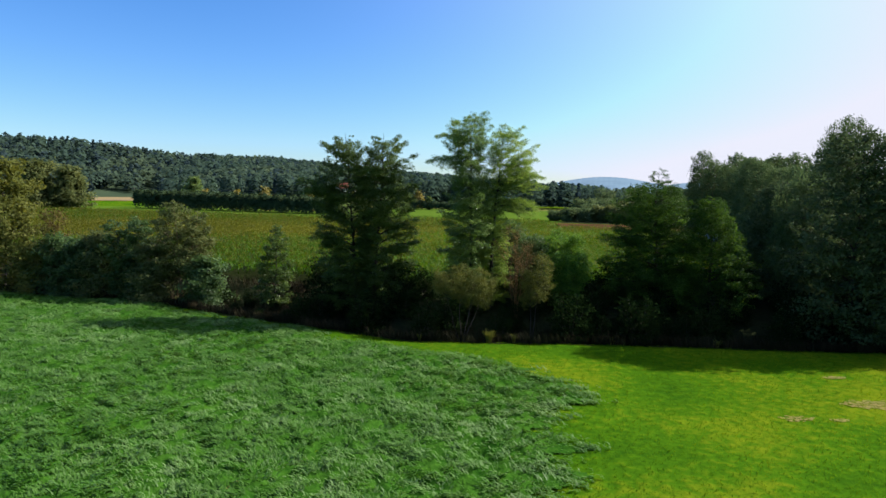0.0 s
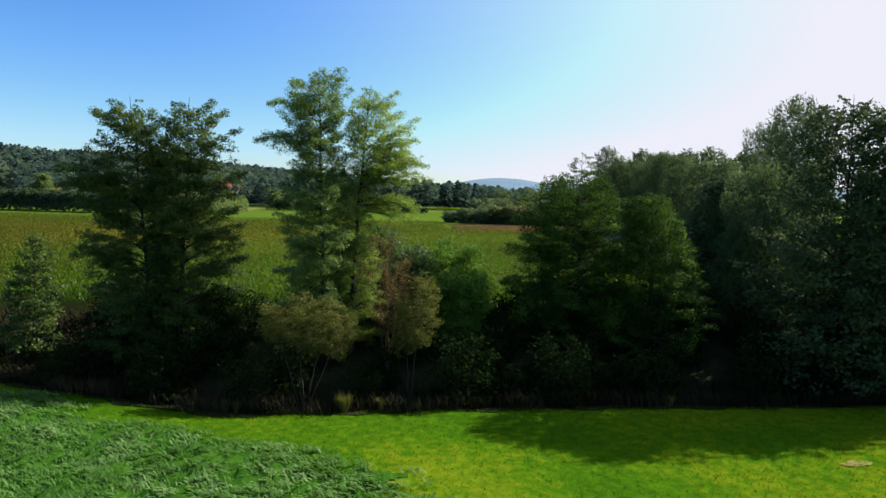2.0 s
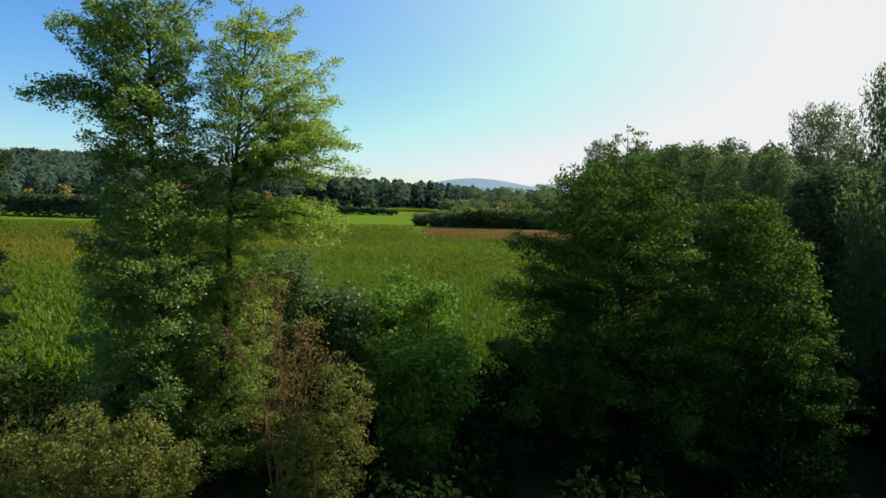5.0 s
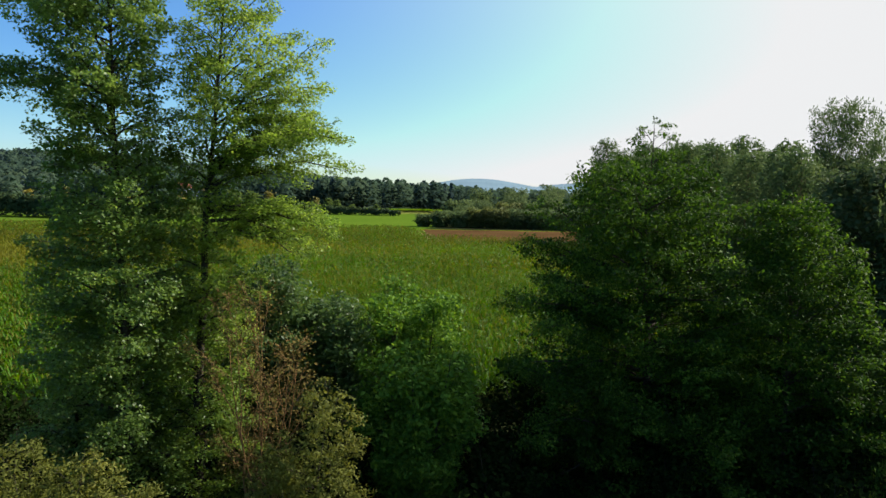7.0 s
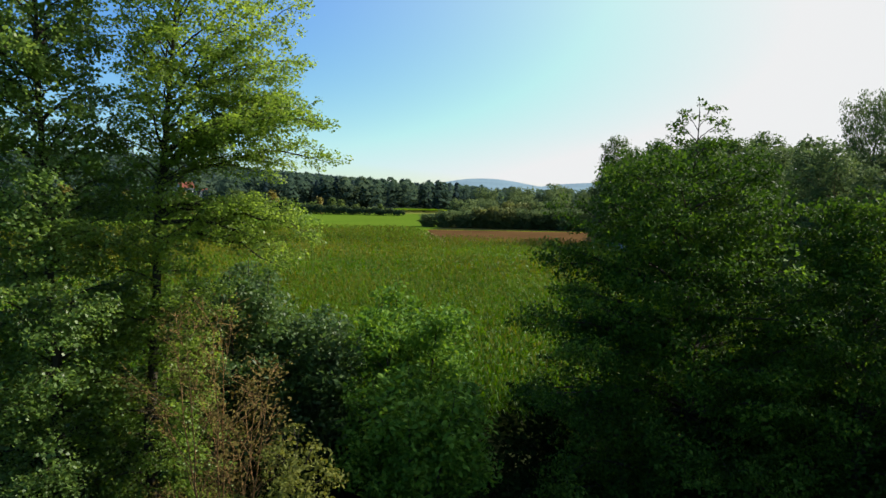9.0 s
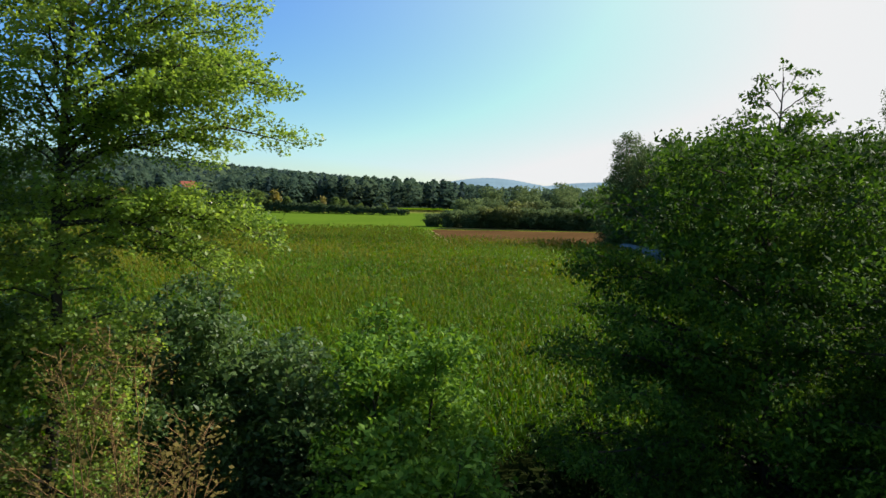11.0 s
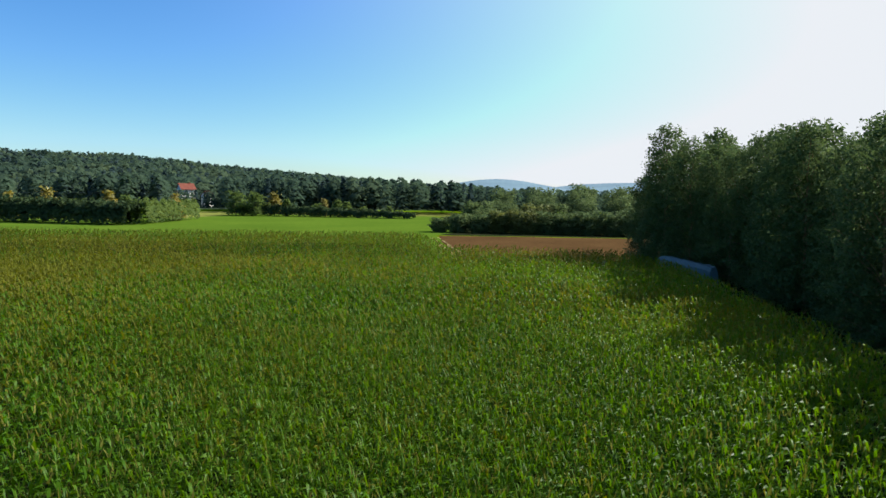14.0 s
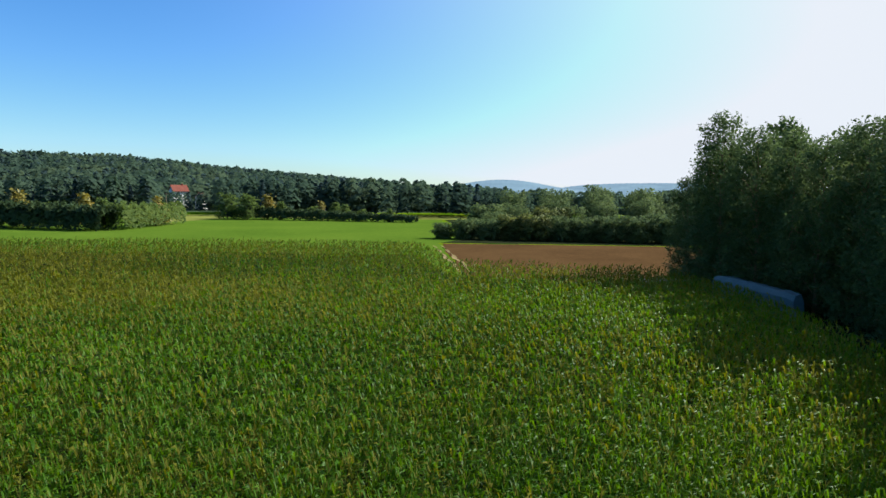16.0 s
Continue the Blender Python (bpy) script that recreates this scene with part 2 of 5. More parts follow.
# ---- mesh helpers ----
def mesh_np(name, verts, faces, mats, idx=None, smooth=False):
    """A mesh from arrays: verts (n, 3) and a list of face arrays (m, 3 or 4)."""
    me = bpy.data.meshes.new(name)
    verts = np.ascontiguousarray(verts, dtype=np.float32)
    flat = [f.reshape(-1) for f in faces if len(f)]
    tot = np.concatenate([np.full(len(f), f.shape[1], dtype=np.int32) for f in faces if len(f)])
    loops = np.concatenate(flat).astype(np.int32)
    me.vertices.add(len(verts))
    me.vertices.foreach_set("co", verts.reshape(-1))
    me.loops.add(len(loops))
    me.loops.foreach_set("vertex_index", loops)
    me.polygons.add(len(tot))
    start = np.concatenate([[0], np.cumsum(tot)[:-1]]).astype(np.int32)
    me.polygons.foreach_set("loop_start", start)
    me.polygons.foreach_set("loop_total", tot)
    if idx is not None:
        me.polygons.foreach_set("material_index", np.asarray(idx, dtype=np.int32))
    if smooth:
        me.polygons.foreach_set("use_smooth", np.ones(len(tot), dtype=bool))
    for m in mats:
        me.materials.append(m)
    me.update(calc_edges=True)
    me.validate()
    return me


def soften(me, v, way, share):
    """Turn the leaves outwards and bend their normals towards the outside of the crown."""
    q = v.reshape(-1, 4, 3)
    g = np.cross(q[:, 2] - q[:, 0], q[:, 3] - q[:, 1])
    g /= np.linalg.norm(g, axis=1)[:, None] + 1e-9
    back = np.sum(g * way, axis=1) < 0
    q[back] = q[back][:, ::-1]
    g[back] *= -1
    nrm = (1 - share) * g + share * way
    nrm /= np.linalg.norm(nrm, axis=1)[:, None] + 1e-9
    me.vertices.foreach_set("co", np.ascontiguousarray(q, dtype=np.float32).reshape(-1))
    at = me.attributes.new("custom_normal", "FLOAT_VECTOR", "POINT")
    at.data.foreach_set("vector", np.repeat(nrm, 4, axis=0).astype(np.float32).reshape(-1))
    me.update()
    return me


def part_np(name, me, parent, label=""):
    ob = new(name, me)
    ob.parent = parent
    if label:
        tagged(ob, label)
    return ob


def part(name, bm, material, parent, label=""):
    me = bpy.data.meshes.new(name)
    bm.to_mesh(me)
    bm.free()
    me.materials.append(material)
    ob = new(name, me)
    ob.parent = parent
    if label:
        tagged(ob, label)
    return ob


def tubes(lines, sides=6):
    """Tapered tubes along polylines: a list of (points (k, 3), radii (k,))."""
    V, F, base = [], [], 0
    ang = np.linspace(0, 2 * np.pi, sides, endpoint=False)
    for p, r in lines:
        k = len(p)
        d = np.gradient(p, axis=0)
        d /= np.linalg.norm(d, axis=1)[:, None] + 1e-9
        ref = np.where(np.abs(d[:, 2:3]) > 0.9, np.array([[1.0, 0, 0]]), np.array([[0, 0, 1.0]]))
        u = np.cross(d, ref)
        u /= np.linalg.norm(u, axis=1)[:, None] + 1e-9
        w = np.cross(d, u)
        ring = p[:, None] + r[:, None, None] * (np.cos(ang)[None, :, None] * u[:, None] + np.sin(ang)[None, :, None] * w[:, None])
        V.append(ring.reshape(-1, 3))
        i = np.arange(k - 1)[:, None] * sides
        j = np.arange(sides)[None, :]
        j2 = (j + 1) % sides
        F.append((np.stack([i + j, i + j2, i + sides + j2, i + sides + j], axis=-1).reshape(-1, 4)) + base)
        base += k * sides
    return np.concatenate(V), np.concatenate(F)


def leaves(rng, pts, size, up=0.5, aspect=0.65, droop=0.0, spread=0.35):
    """A folded leaf at each point: four corners, bent along the midrib."""
    n = len(pts)
    nrm = rng.normal(size=(n, 3))
    nrm[:, 2] = np.abs(nrm[:, 2]) + up
    nrm /= np.linalg.norm(nrm, axis=1)[:, None]
    d = rng.normal(size=(n, 3))
    d[:, 2] -= droop
    d -= nrm * np.sum(d * nrm, axis=1)[:, None]
    d /= np.linalg.norm(d, axis=1)[:, None] + 1e-9
    s = np.cross(nrm, d)
    L = size * rng.uniform(1 - spread, 1 + spread, (n, 1))
    W = L * aspect * rng.uniform(0.8, 1.2, n)[:, None]
    a = pts - d * L * 0.5
    c = pts + d * L * 0.5 - nrm * L * 0.08
    b = pts + s * W * 0.5 + nrm * W * 0.14 + d * L * 0.05
    e = pts - s * W * 0.5 + nrm * W * 0.14 + d * L * 0.05
    v = np.stack([a, b, c, e], axis=1).reshape(-1, 3)
    return v, np.arange(4 * n).reshape(n, 4)


def limb_line(rng, start, az, elev, length, bend, k=6, wob=0.05):
    """A limb that leaves at an angle and bends up (bend > 0) or down as it goes."""
    t = np.linspace(0, 1, k)
    el = elev + bend * t
    step = length / (k - 1)
    a = az + np.cumsum(rng.normal(0, wob, k))
    dx, dy, dz = np.cos(el) * np.sin(a) * step, np.cos(el) * np.cos(a) * step, np.sin(el) * step
    p = np.stack([np.cumsum(dx), np.cumsum(dy), np.cumsum(dz)], axis=1)
    p -= p[0]
    return p + start


def grow(rng, height, spread, profile, limbs=40, first=0.15, elev=(0.2, 0.9), bend=-0.4, twigs=7, per_twig=40, clump=0.22,
         radius=0.16, fine=True, stems=1, hang=0.0, stem_fan=0.0):
    """A tree standing at the origin: the lines of its wood, and the points where leaves sit."""
    lines, pts = [], []
    for s in range(stems):
        fan = stem_fan * (rng.uniform(0.5, 1.0) if stems > 1 else 0)
        fa = 2 * np.pi * (s + rng.uniform(-0.2, 0.2)) / max(stems, 1)
        h = height * (1 if s == 0 else rng.uniform(0.75, 0.97))
        z = np.linspace(0, h, 12)
        wand = np.cumsum(rng.normal(0, height * 0.006, (12, 2)), axis=0)
        wand -= wand[0]
        u = z / height
        tx = wand[:, 0] + math.sin(fa) * fan * u
        ty = wand[:, 1] + math.cos(fa) * fan * u
        trunk = np.stack([tx, ty, z], axis=1)
        rad = radius * (1 - 0.93 * z / h) * (1 + 0.5 * np.exp(-z / 0.5)) / math.sqrt(stems)
        lines.append((trunk, rad))
        nl = max(3, limbs // stems)
        for i in range(nl):
            f = first + (1 - first) * ((i + rng.uniform(0, 1)) / nl)
            st = np.array([np.interp(f * h, z, trunk[:, j]) for j in range(3)])
            az = i * 2.399 + rng.normal(0, 0.4)
            length = spread * profile(f) * rng.uniform(0.5, 1.2)
            el = elev[0] + (elev[1] - elev[0]) * f + rng.normal(0, 0.12)
            if length < 0.15 or (profile(f) < 0.1 and i % 2):
                continue
            lp = limb_line(rng, st, az, el, length, bend + rng.normal(0, 0.15), 7, 0.08)
            r0 = min(float(np.interp(f * h, z, rad)) * 0.6, 0.012 + length * 0.014)
            lines.append((lp, np.linspace(r0, 0.006, 7)))
            nt = max(2, int(twigs * (0.4 + 0.6 * length / spread)))
            for k in range(nt):
                q = 0.25 + 0.75 * (k + rng.uniform(0, 1)) / nt
                b0 = np.array([np.interp(q * 6, np.arange(7), lp[:, j]) for j in range(3)])
                side = rng.choice([-1, 1]) * rng.uniform(0.4, 1.2)
                tl = length * 0.3 * rng.uniform(0.5, 1.2) * (1.15 - 0.6 * q) + 0.25
                tp = limb_line(rng, b0, az + side, el * 0.5 + bend * 0.4 + rng.normal(0, 0.2), tl, -hang, 4, 0.15)
                if fine:
                    lines.append((tp, np.linspace(max(0.35 * r0 * (1.2 - q), 0.006), 0.004, 4)))
                m = int(per_twig * rng.uniform(0.6, 1.3) * min(1.0, 0.15 + 1.6 * length / spread)) + 2
                w = 3 * rng.uniform(0, 1, m) ** 0.6
                c = np.stack([np.interp(w, np.arange(4), tp[:, j]) for j in range(3)], axis=1)
                off = rng.normal(0, clump, (m, 3))
                off[:, 2] *= 0.6
                if hang:
                    off[:, 2] -= np.abs(rng.normal(0, hang * 0.6, m))
                pts.append(c + off)
    return lines, np.concatenate(pts)


def ground_at(x, y):
    """Height of the ground: meadow, the hollow along the brook, the raised field beyond."""
    x, y = np.asarray(x, float), np.asarray(y, float)
    edge = brook_line(x)
    t = np.clip((y - (edge + 3.0)) / 7.0, 0, 1)
    t = t * t * (3 - 2 * t)
    z = -3.1 + 1.65 * t
    z = z - 0.7 * np.exp(-((y - edge - 2.5) / 2.2) ** 2)
    return z


def brook_line(x):
    """The front edge of the vegetation along the brook, y for each x."""
    x = np.asarray(x, float)
    return np.interp(x, [-200, -54, -35, -16, -4, 10, 36, 80, 200], [110, 82, 77.5, 65.5, 59, 58.5, 57, 55, 50])


def plant(name, label, category, x, y, seed, leafmat, bark=BARK, group="", z=None, leaf=0.13, inner=1.4, top=None, **kw):
    """One tree or shrub: an Empty at its foot, with trunk and crown under it."""
    rng = np.random.default_rng(seed)
    gz = float(ground_at(x, y)) - 0.1 if z is None else z
    if top is not None:
        kw["height"] = top - gz
    lines, pts = grow(rng, **kw)
    root = new(name)
    root.matrix_world = pose(x, y, gz, 0, 0, 0)
    v, f = tubes(lines, 3)
    part_np("trunk", mesh_np("trunk", v, [f], [bark], smooth=True), root)
    axis_d = np.hypot(pts[:, 0] - np.median(pts[:, 0]), pts[:, 1] - np.median(pts[:, 1]))
    size = leaf * np.where(axis_d < 0.5 * kw["spread"], inner, 1.0)
    v, f = leaves(rng, pts, size[:, None])
    mid = np.array([np.median(pts[:, 0]), np.median(pts[:, 1]), np.median(pts[:, 2])])
    way = (pts - mid) * np.array([1.0, 1.0, 0.5])
    way[:, 2] += 0.25 * kw["spread"]
    way /= np.linalg.norm(way, axis=1)[:, None] + 1e-9
    part_np("crown", soften(mesh_np("crown", v, [f], [leafmat], smooth=True), v, way, 0.4), root)
    tagged(root, label, category, group)
    return root


def habit(heights, left, right, deep=0.9):
    """How far a crown reaches at a share of its height, towards an azimuth: left and right given, front and back between."""
    def reach(f, az):
        lo, hi = np.interp(f, heights, left), np.interp(f, heights, right)
        s, c = math.sin(az), math.cos(az)
        return math.hypot((hi if s > 0 else lo) * s, deep * 0.5 * (lo + hi) * c)
    return reach


def even(heights, wide):
    return habit(heights, wide, wide, 1.0)


def bow(rng, a, b, arch, k, wob):
    """A branch from a to b, bowed upwards by arch times its length."""
    t = np.linspace(0, 1, k)[:, None]
    n = np.linalg.norm(b - a)
    p = a + (b - a) * t + np.array([0, 0, arch * n]) * (4 * t * (1 - t))
    j = rng.normal(0, wob * n, (k, 3))
    j[0] = j[-1] = 0
    return p + j


def layered(rng, stems, clump=0.42, per=80, flat=0.55, arch=0.06, twig=0.45, twigs=2.6, bare=0.15, droop=0.0, radius=0.2, elev=(0.1, 0.8), extra=(), thin=True, fill=0, fill_r=0.8, last=0.99):
    """A tree at the origin whose leaves sit in sprays at the ends of its branches: wood lines, leaf points, their outward ways.
    stems: (foot (x, y), top (x, y, z), limbs, lowest share, habit); extra: (stem, height of fork, azimuth, reach, height of tip)."""
    lines, centres, sizes, outs, inner = [], [], [], [], []

    def spray(c, size, out, deep=False):
        inner.append(deep)
        centres.append(c)
        sizes.append(size * rng.uniform(0.65, 1.3))
        outs.append(out)

    def limb(p0, p1, r0):
        d = p1 - p0
        reach = float(np.hypot(d[0], d[1])) + 0.01
        az = math.atan2(d[0], d[1])
        out = np.array([d[0], d[1], 0.5 * reach]) / (1.2 * reach)
        lp = bow(rng, p0, p1, arch, 7, 0.018)
        lines.append((lp, np.linspace(r0, 0.007, 7)))
        nb = int(2 + reach * twigs)
        size = clump * min(1.0, 0.3 + 0.5 * reach)
        for k in range(nb):
            q = bare + (1 - bare) * (k + rng.uniform(0, 1)) / nb
            b0 = np.array([np.interp(q * 6, np.arange(7), lp[:, j]) for j in range(3)])
            ta = az + (1 if k % 2 else -1) * rng.uniform(0.4, 1.15)
            tl = 0.22 + reach * twig * (1.12 - q) * rng.uniform(0.55, 1.15)
            b1 = b0 + np.array([math.sin(ta) * tl, math.cos(ta) * tl, tl * (rng.normal(0.08, 0.22) - droop)])
            tp = bow(rng, b0, b1, 0.06, 4, 0.03)
            if thin:
                lines.append((tp, np.linspace(max(0.4 * r0 * (1.1 - q), 0.006), 0.004, 4)))
            n = max(1, int(tl / (clump * 1.05)))
            for j in range(n):
                w = 3 * (j + 0.9) / n
                spray(np.array([np.interp(w, np.arange(4), tp[:, i]) for i in range(3)]), size, out)
        spray(p1, size * 0.8, out)

    shafts = []
    for foot, top, count, first, shape in stems:
        h = top[2]
        u = np.linspace(0, 1, 14)
        wand = np.cumsum(rng.normal(0, h * 0.004, (14, 2)), axis=0)
        wand -= wand[0]
        wand -= wand[-1] * u[:, None]
        shaft = np.stack([foot[0] + (top[0] - foot[0]) * u + wand[:, 0], foot[1] + (top[1] - foot[1]) * u + wand[:, 1], h * u], axis=1)
        rad = radius * (1 - 0.94 * u) * (1 + 0.5 * np.exp(-h * u / 0.5))
        at = lambda z, sh=shaft: np.array([np.interp(z, sh[:, 2], sh[:, j]) for j in range(3)])
        shafts.append((at, h, rad, u))
        lines.append((shaft, rad))
        for i in range(count):
            f = first + (last - first) * (i + rng.uniform(0, 1)) / count
            az = i * 2.399 + rng.normal(0, 0.35)
            reach = max(0.3, shape(f, az) * (rng.uniform(0.82, 1.04) if rng.uniform() < 0.6 else rng.uniform(0.4, 0.85)))
            el = elev[0] + (elev[1] - elev[0]) * f + rng.normal(0, 0.1)
            za = min(max(f * h - reach * math.tan(el), 0.04 * h), 0.985 * h)
            tip = at(f * h) + np.array([math.sin(az) * reach, math.cos(az) * reach, 0])
            limb(at(za), tip, min(float(np.interp(za / h, u, rad)) * 0.6, 0.014 + reach * 0.012))
        for i in range(fill):
            f = first + (last - 0.04 - first) * (i + rng.uniform(0, 1)) / fill
            az = rng.uniform(0, 2 * np.pi)
            r = shape(f, az) * fill_r * math.sqrt(rng.uniform(0.01, 1))
            spray(at(f * h) + np.array([math.sin(az) * r, math.cos(az) * r, 0]), clump * 1.3, np.array([math.sin(az), math.cos(az), 0.4]) * 0.8, True)
    for k, za, az, reach, zt in extra:
        at, h, rad, u = shafts[k]
        az = radians(az)
        tip = at(za) + np.array([math.sin(az) * reach, math.cos(az) * reach, zt - za])
        limb(at(za), tip, min(float(np.interp(za / h, u, rad)) * 0.7, 0.02 + reach * 0.013))
    c, sz, out = np.array(centres), np.array(sizes), np.array(outs)
    deep = np.array(inner)
    num = np.maximum(6, (per * np.where(deep, 0.5, 1.0) * (sz / clump) ** 1.6).astype(int))
    j = np.repeat(np.arange(len(c)), num)
    d = rng.normal(size=(len(j), 3))
    d /= np.linalg.norm(d, axis=1)[:, None]
    rr = rng.uniform(0, 1, len(j)) ** 0.45
    pts = c[j] + d * (rr * sz[j])[:, None] * np.array([1, 1, flat])
    way = 0.6 * d + 0.45 * out[j] + np.array([0, 0, 0.3])
    return lines, pts, way / np.linalg.norm(way, axis=1)[:, None], np.where(deep[j], 1.3, 1.0)


def leafy(name, label, category, x, y, seed, leafmat, stems, bark=BARK, group="", z=None, leaf=0.1, up=0.5, aspect=0.7, hang=0.0, sides=4, soft_share=0.15, **kw):
    """One tree or shrub with layered sprays: an Empty at its foot, with trunk and crown under it. Tops are heights above the world's zero."""
    rng = np.random.default_rng(seed)
    gz = float(ground_at(x, y)) - 0.1 if z is None else z
    stems = [(foot, (top[0], top[1], top[2] - gz), n, first, shape) for foot, top, n, first, shape in stems]
    kw["extra"] = [(k, za - gz, az, r, zt - gz) for k, za, az, r, zt in kw.get("extra", ())]
    lines, pts, way, scale = layered(rng, stems, **kw)
    root = new(name)
    root.matrix_world = pose(x, y, gz)
    v, f = tubes(lines, sides)
    part_np("trunk", mesh_np("trunk", v, [f], [bark], smooth=True), root)
    v, f = leaves(rng, pts, leaf * scale[:, None], up, aspect, hang)
    part_np("crown", soften(mesh_np("crown", v, [f], [leafmat], smooth=True), v, way, soft_share), root)
    return tagged(root, label, category, group)


def bush_stems(rng_seed, n, fan, top, limbs, wide, first=0.1):
    """Several stems fanning out from one stool, each with its own domed head."""
    rng = np.random.default_rng(rng_seed)
    out = []
    for k in range(n):
        a, r = 2 * math.pi * (k + rng.uniform(-0.2, 0.2)) / n, fan * rng.uniform(0.6, 1.0) if n > 1 else 0
        out.append(((0.12 * math.sin(a), 0.12 * math.cos(a)), (r * math.sin(a), r * math.cos(a), top - rng.uniform(0, 0.1) * (top + 3) * (k > 0)), limbs, first, even([0, 0.35, 0.7, 0.9, 1], [wide * w for w in (0.8, 1.0, 0.85, 0.55, 0.15)])))
    return out


round_shape = lambda f: max(0.05, math.sqrt(max(0.0, 1 - (2 * f - 1.0) ** 2)) * 0.9 + 0.1 * (1 - f))
bush_shape = lambda f: max(0.1, math.sqrt(max(0.0, 1 - f ** 2.2)))

# ---- ground ----
def sheet(name, xs, ys, zfun, material, label, category):
    X, Y = np.meshgrid(xs, ys)
    Z = zfun(X, Y)
    v = np.stack([X, Y, Z], axis=-1).reshape(-1, 3)
    nx, ny = len(xs), len(ys)
    i = np.arange(ny - 1)[:, None] * nx + np.arange(nx - 1)[None, :]
    f = np.stack([i, i + 1, i + nx + 1, i + nx], axis=-1).reshape(-1, 4)
    ob = new(name, mesh_np(name, v, [f], [material], smooth=True))
    return tagged(ob, label, category, kind="structure")


def seq(*stretches):
    out = []
    for a, b, s in stretches:
        out += list(np.arange(a, b, s))
    return np.array(out)


def lumps(x, y):
    return 0.05 * np.sin(x * 1.3 + np.sin(y * 0.9)) * np.sin(y * 1.1) + 0.12 * np.sin(x * 0.21 + 1) * np.sin(y * 0.17)


def bumps(x, y):
    return lumps(x, y) * np.clip((brook_line(x) + 3 - y) / 3, 0, 1)


GX = seq((-4000, -400, 300), (-400, -80, 20), (-80, 80, 1.0), (80, 400, 20), (400, 4001, 300))
GY = seq((-600, -40, 40), (-40, 20, 4), (20, 100, 0.8), (100, 500, 10), (500, 4501, 250))
sheet("ground", GX, GY, lambda x, y: ground_at(x, y) + bumps(x, y), MEADOW, "bright green mown meadow with slight hollows", "meadow")


def field(name, corners, lift, material, label, category):
    """A flat field laid on the ground, its outline given by corners, edges kept slightly ragged."""
    rng = np.random.default_rng(len(name))
    bm = bmesh.new()
    vs = []
    for (x0, y0), (x1, y1) in zip(corners, corners[1:] + corners[:1]):
        k = max(2, int(math.hypot(x1 - x0, y1 - y0) / 4))
        for i in range(k):
            t = i / k
            x, y = x0 + (x1 - x0) * t + rng.normal(0, 0.25), y0 + (y1 - y0) * t + rng.normal(0, 0.25)
            vs.append(bm.verts.new((x, y, -1.45 + lift)))
    bm.faces.new(vs)
    me = bpy.data.meshes.new(name)
    bm.to_mesh(me)
    bm.free()
    me.materials.append(material)
    return tagged(new(name, me), label, category, kind="structure")


CORN = [(-170, 124), (-60, 94), (-24, 81.5), (-8, 76.5), (6, 75), (42, 75), (44, 100), (50.5, 124), (57, 150), (58.5, 169), (46, 173), (32, 182), (31.3, 215), (-5, 221), (-45, 222), (-110, 246), (-190, 274)]
field("maize_ground", CORN, 0.02, FIELD, "dark soil under a standing maize crop", "field")
field("pasture", [(31.6, 183), (31.6, 214.5), (-5, 222), (-45, 223), (-110, 247), (-190, 275), (-190, 345), (-46, 420), (60, 385), (50, 262), (39.5, 244), (36, 205), (34, 183)], 0.03, PASTURE, "fresh green pasture beyond the maize", "field")
field("ploughed_field", [(34.2, 181.5), (36.2, 205), (39.8, 243), (100, 231), (80, 186), (66, 171), (60, 171), (46, 174)], 0.05, BROWN, "reddish brown ploughed strip of earth", "field")
field("scrub_floor", [(40, 245.5), (93, 235), (150, 224), (230, 300), (230, 400), (62, 384), (51, 262)], 0.04, WOODFLOOR, "scrubby ground under the valley bushes, darkened for their shade", "ground")
field("stubble_field", [(-60, 430), (-40, 402), (50, 388), (90, 384), (110, 420), (0, 470)], 0.05, PALEGRASS, "pale yellow-green mown strip before the valley wood", "field")
field("mown_meadow", [(-46, 349), (-33, 388), (-40.5, 402.5), (-61, 431), (-90, 470), (-82, 420)], 0.045, PALEGRASS, "pale yellow-green mown meadow behind the hedge", "field")


def floor_sheet(name, xs, front, back, rows, lift, material, label):
    """A strip lying on the ground between two lines given as y for each x."""
    t = np.linspace(0, 1, rows)[:, None]
    X = np.repeat(xs[None, :], rows, axis=0)
    Y = front(xs)[None, :] * (1 - t) + back(xs)[None, :] * t
    v = np.stack([X, Y, ground_at(X, Y) + bumps(X, Y) + lift], axis=-1).reshape(-1, 3)
    n = len(xs)
    i = np.arange(rows - 1)[:, None] * n + np.arange(n - 1)[None, :]
    f = np.stack([i, i + 1, i + n + 1, i + n], axis=-1).reshape(-1, 4)
    return tagged(new(name, mesh_np(name, v, [f], [material], smooth=True)), label, "ground", kind="structure")


floor_sheet("brook_bank", np.arange(-110, 120, 1.0), lambda x: brook_line(x) - 0.3 + 0.5 * np.sin(x * 0.9) + 0.3 * np.sin(x * 2.3), lambda x: np.interp(x, [-110, -60, -24, -8, 6, 46, 47, 120], [106, 95, 82.5, 77.5, 76, 76, 90, 90]), 26, 0.06, WOODFLOOR, "overgrown bank of the brook, darkened for the shade under trees")
floor_sheet("wood_floor", np.arange(45.5, 130, 1.5), lambda x: x * 0 + 75.5, lambda x: x * 0 + 184, 60, 0.045, WOODFLOOR, "leaf-strewn floor of the wood, darkened for its shade")


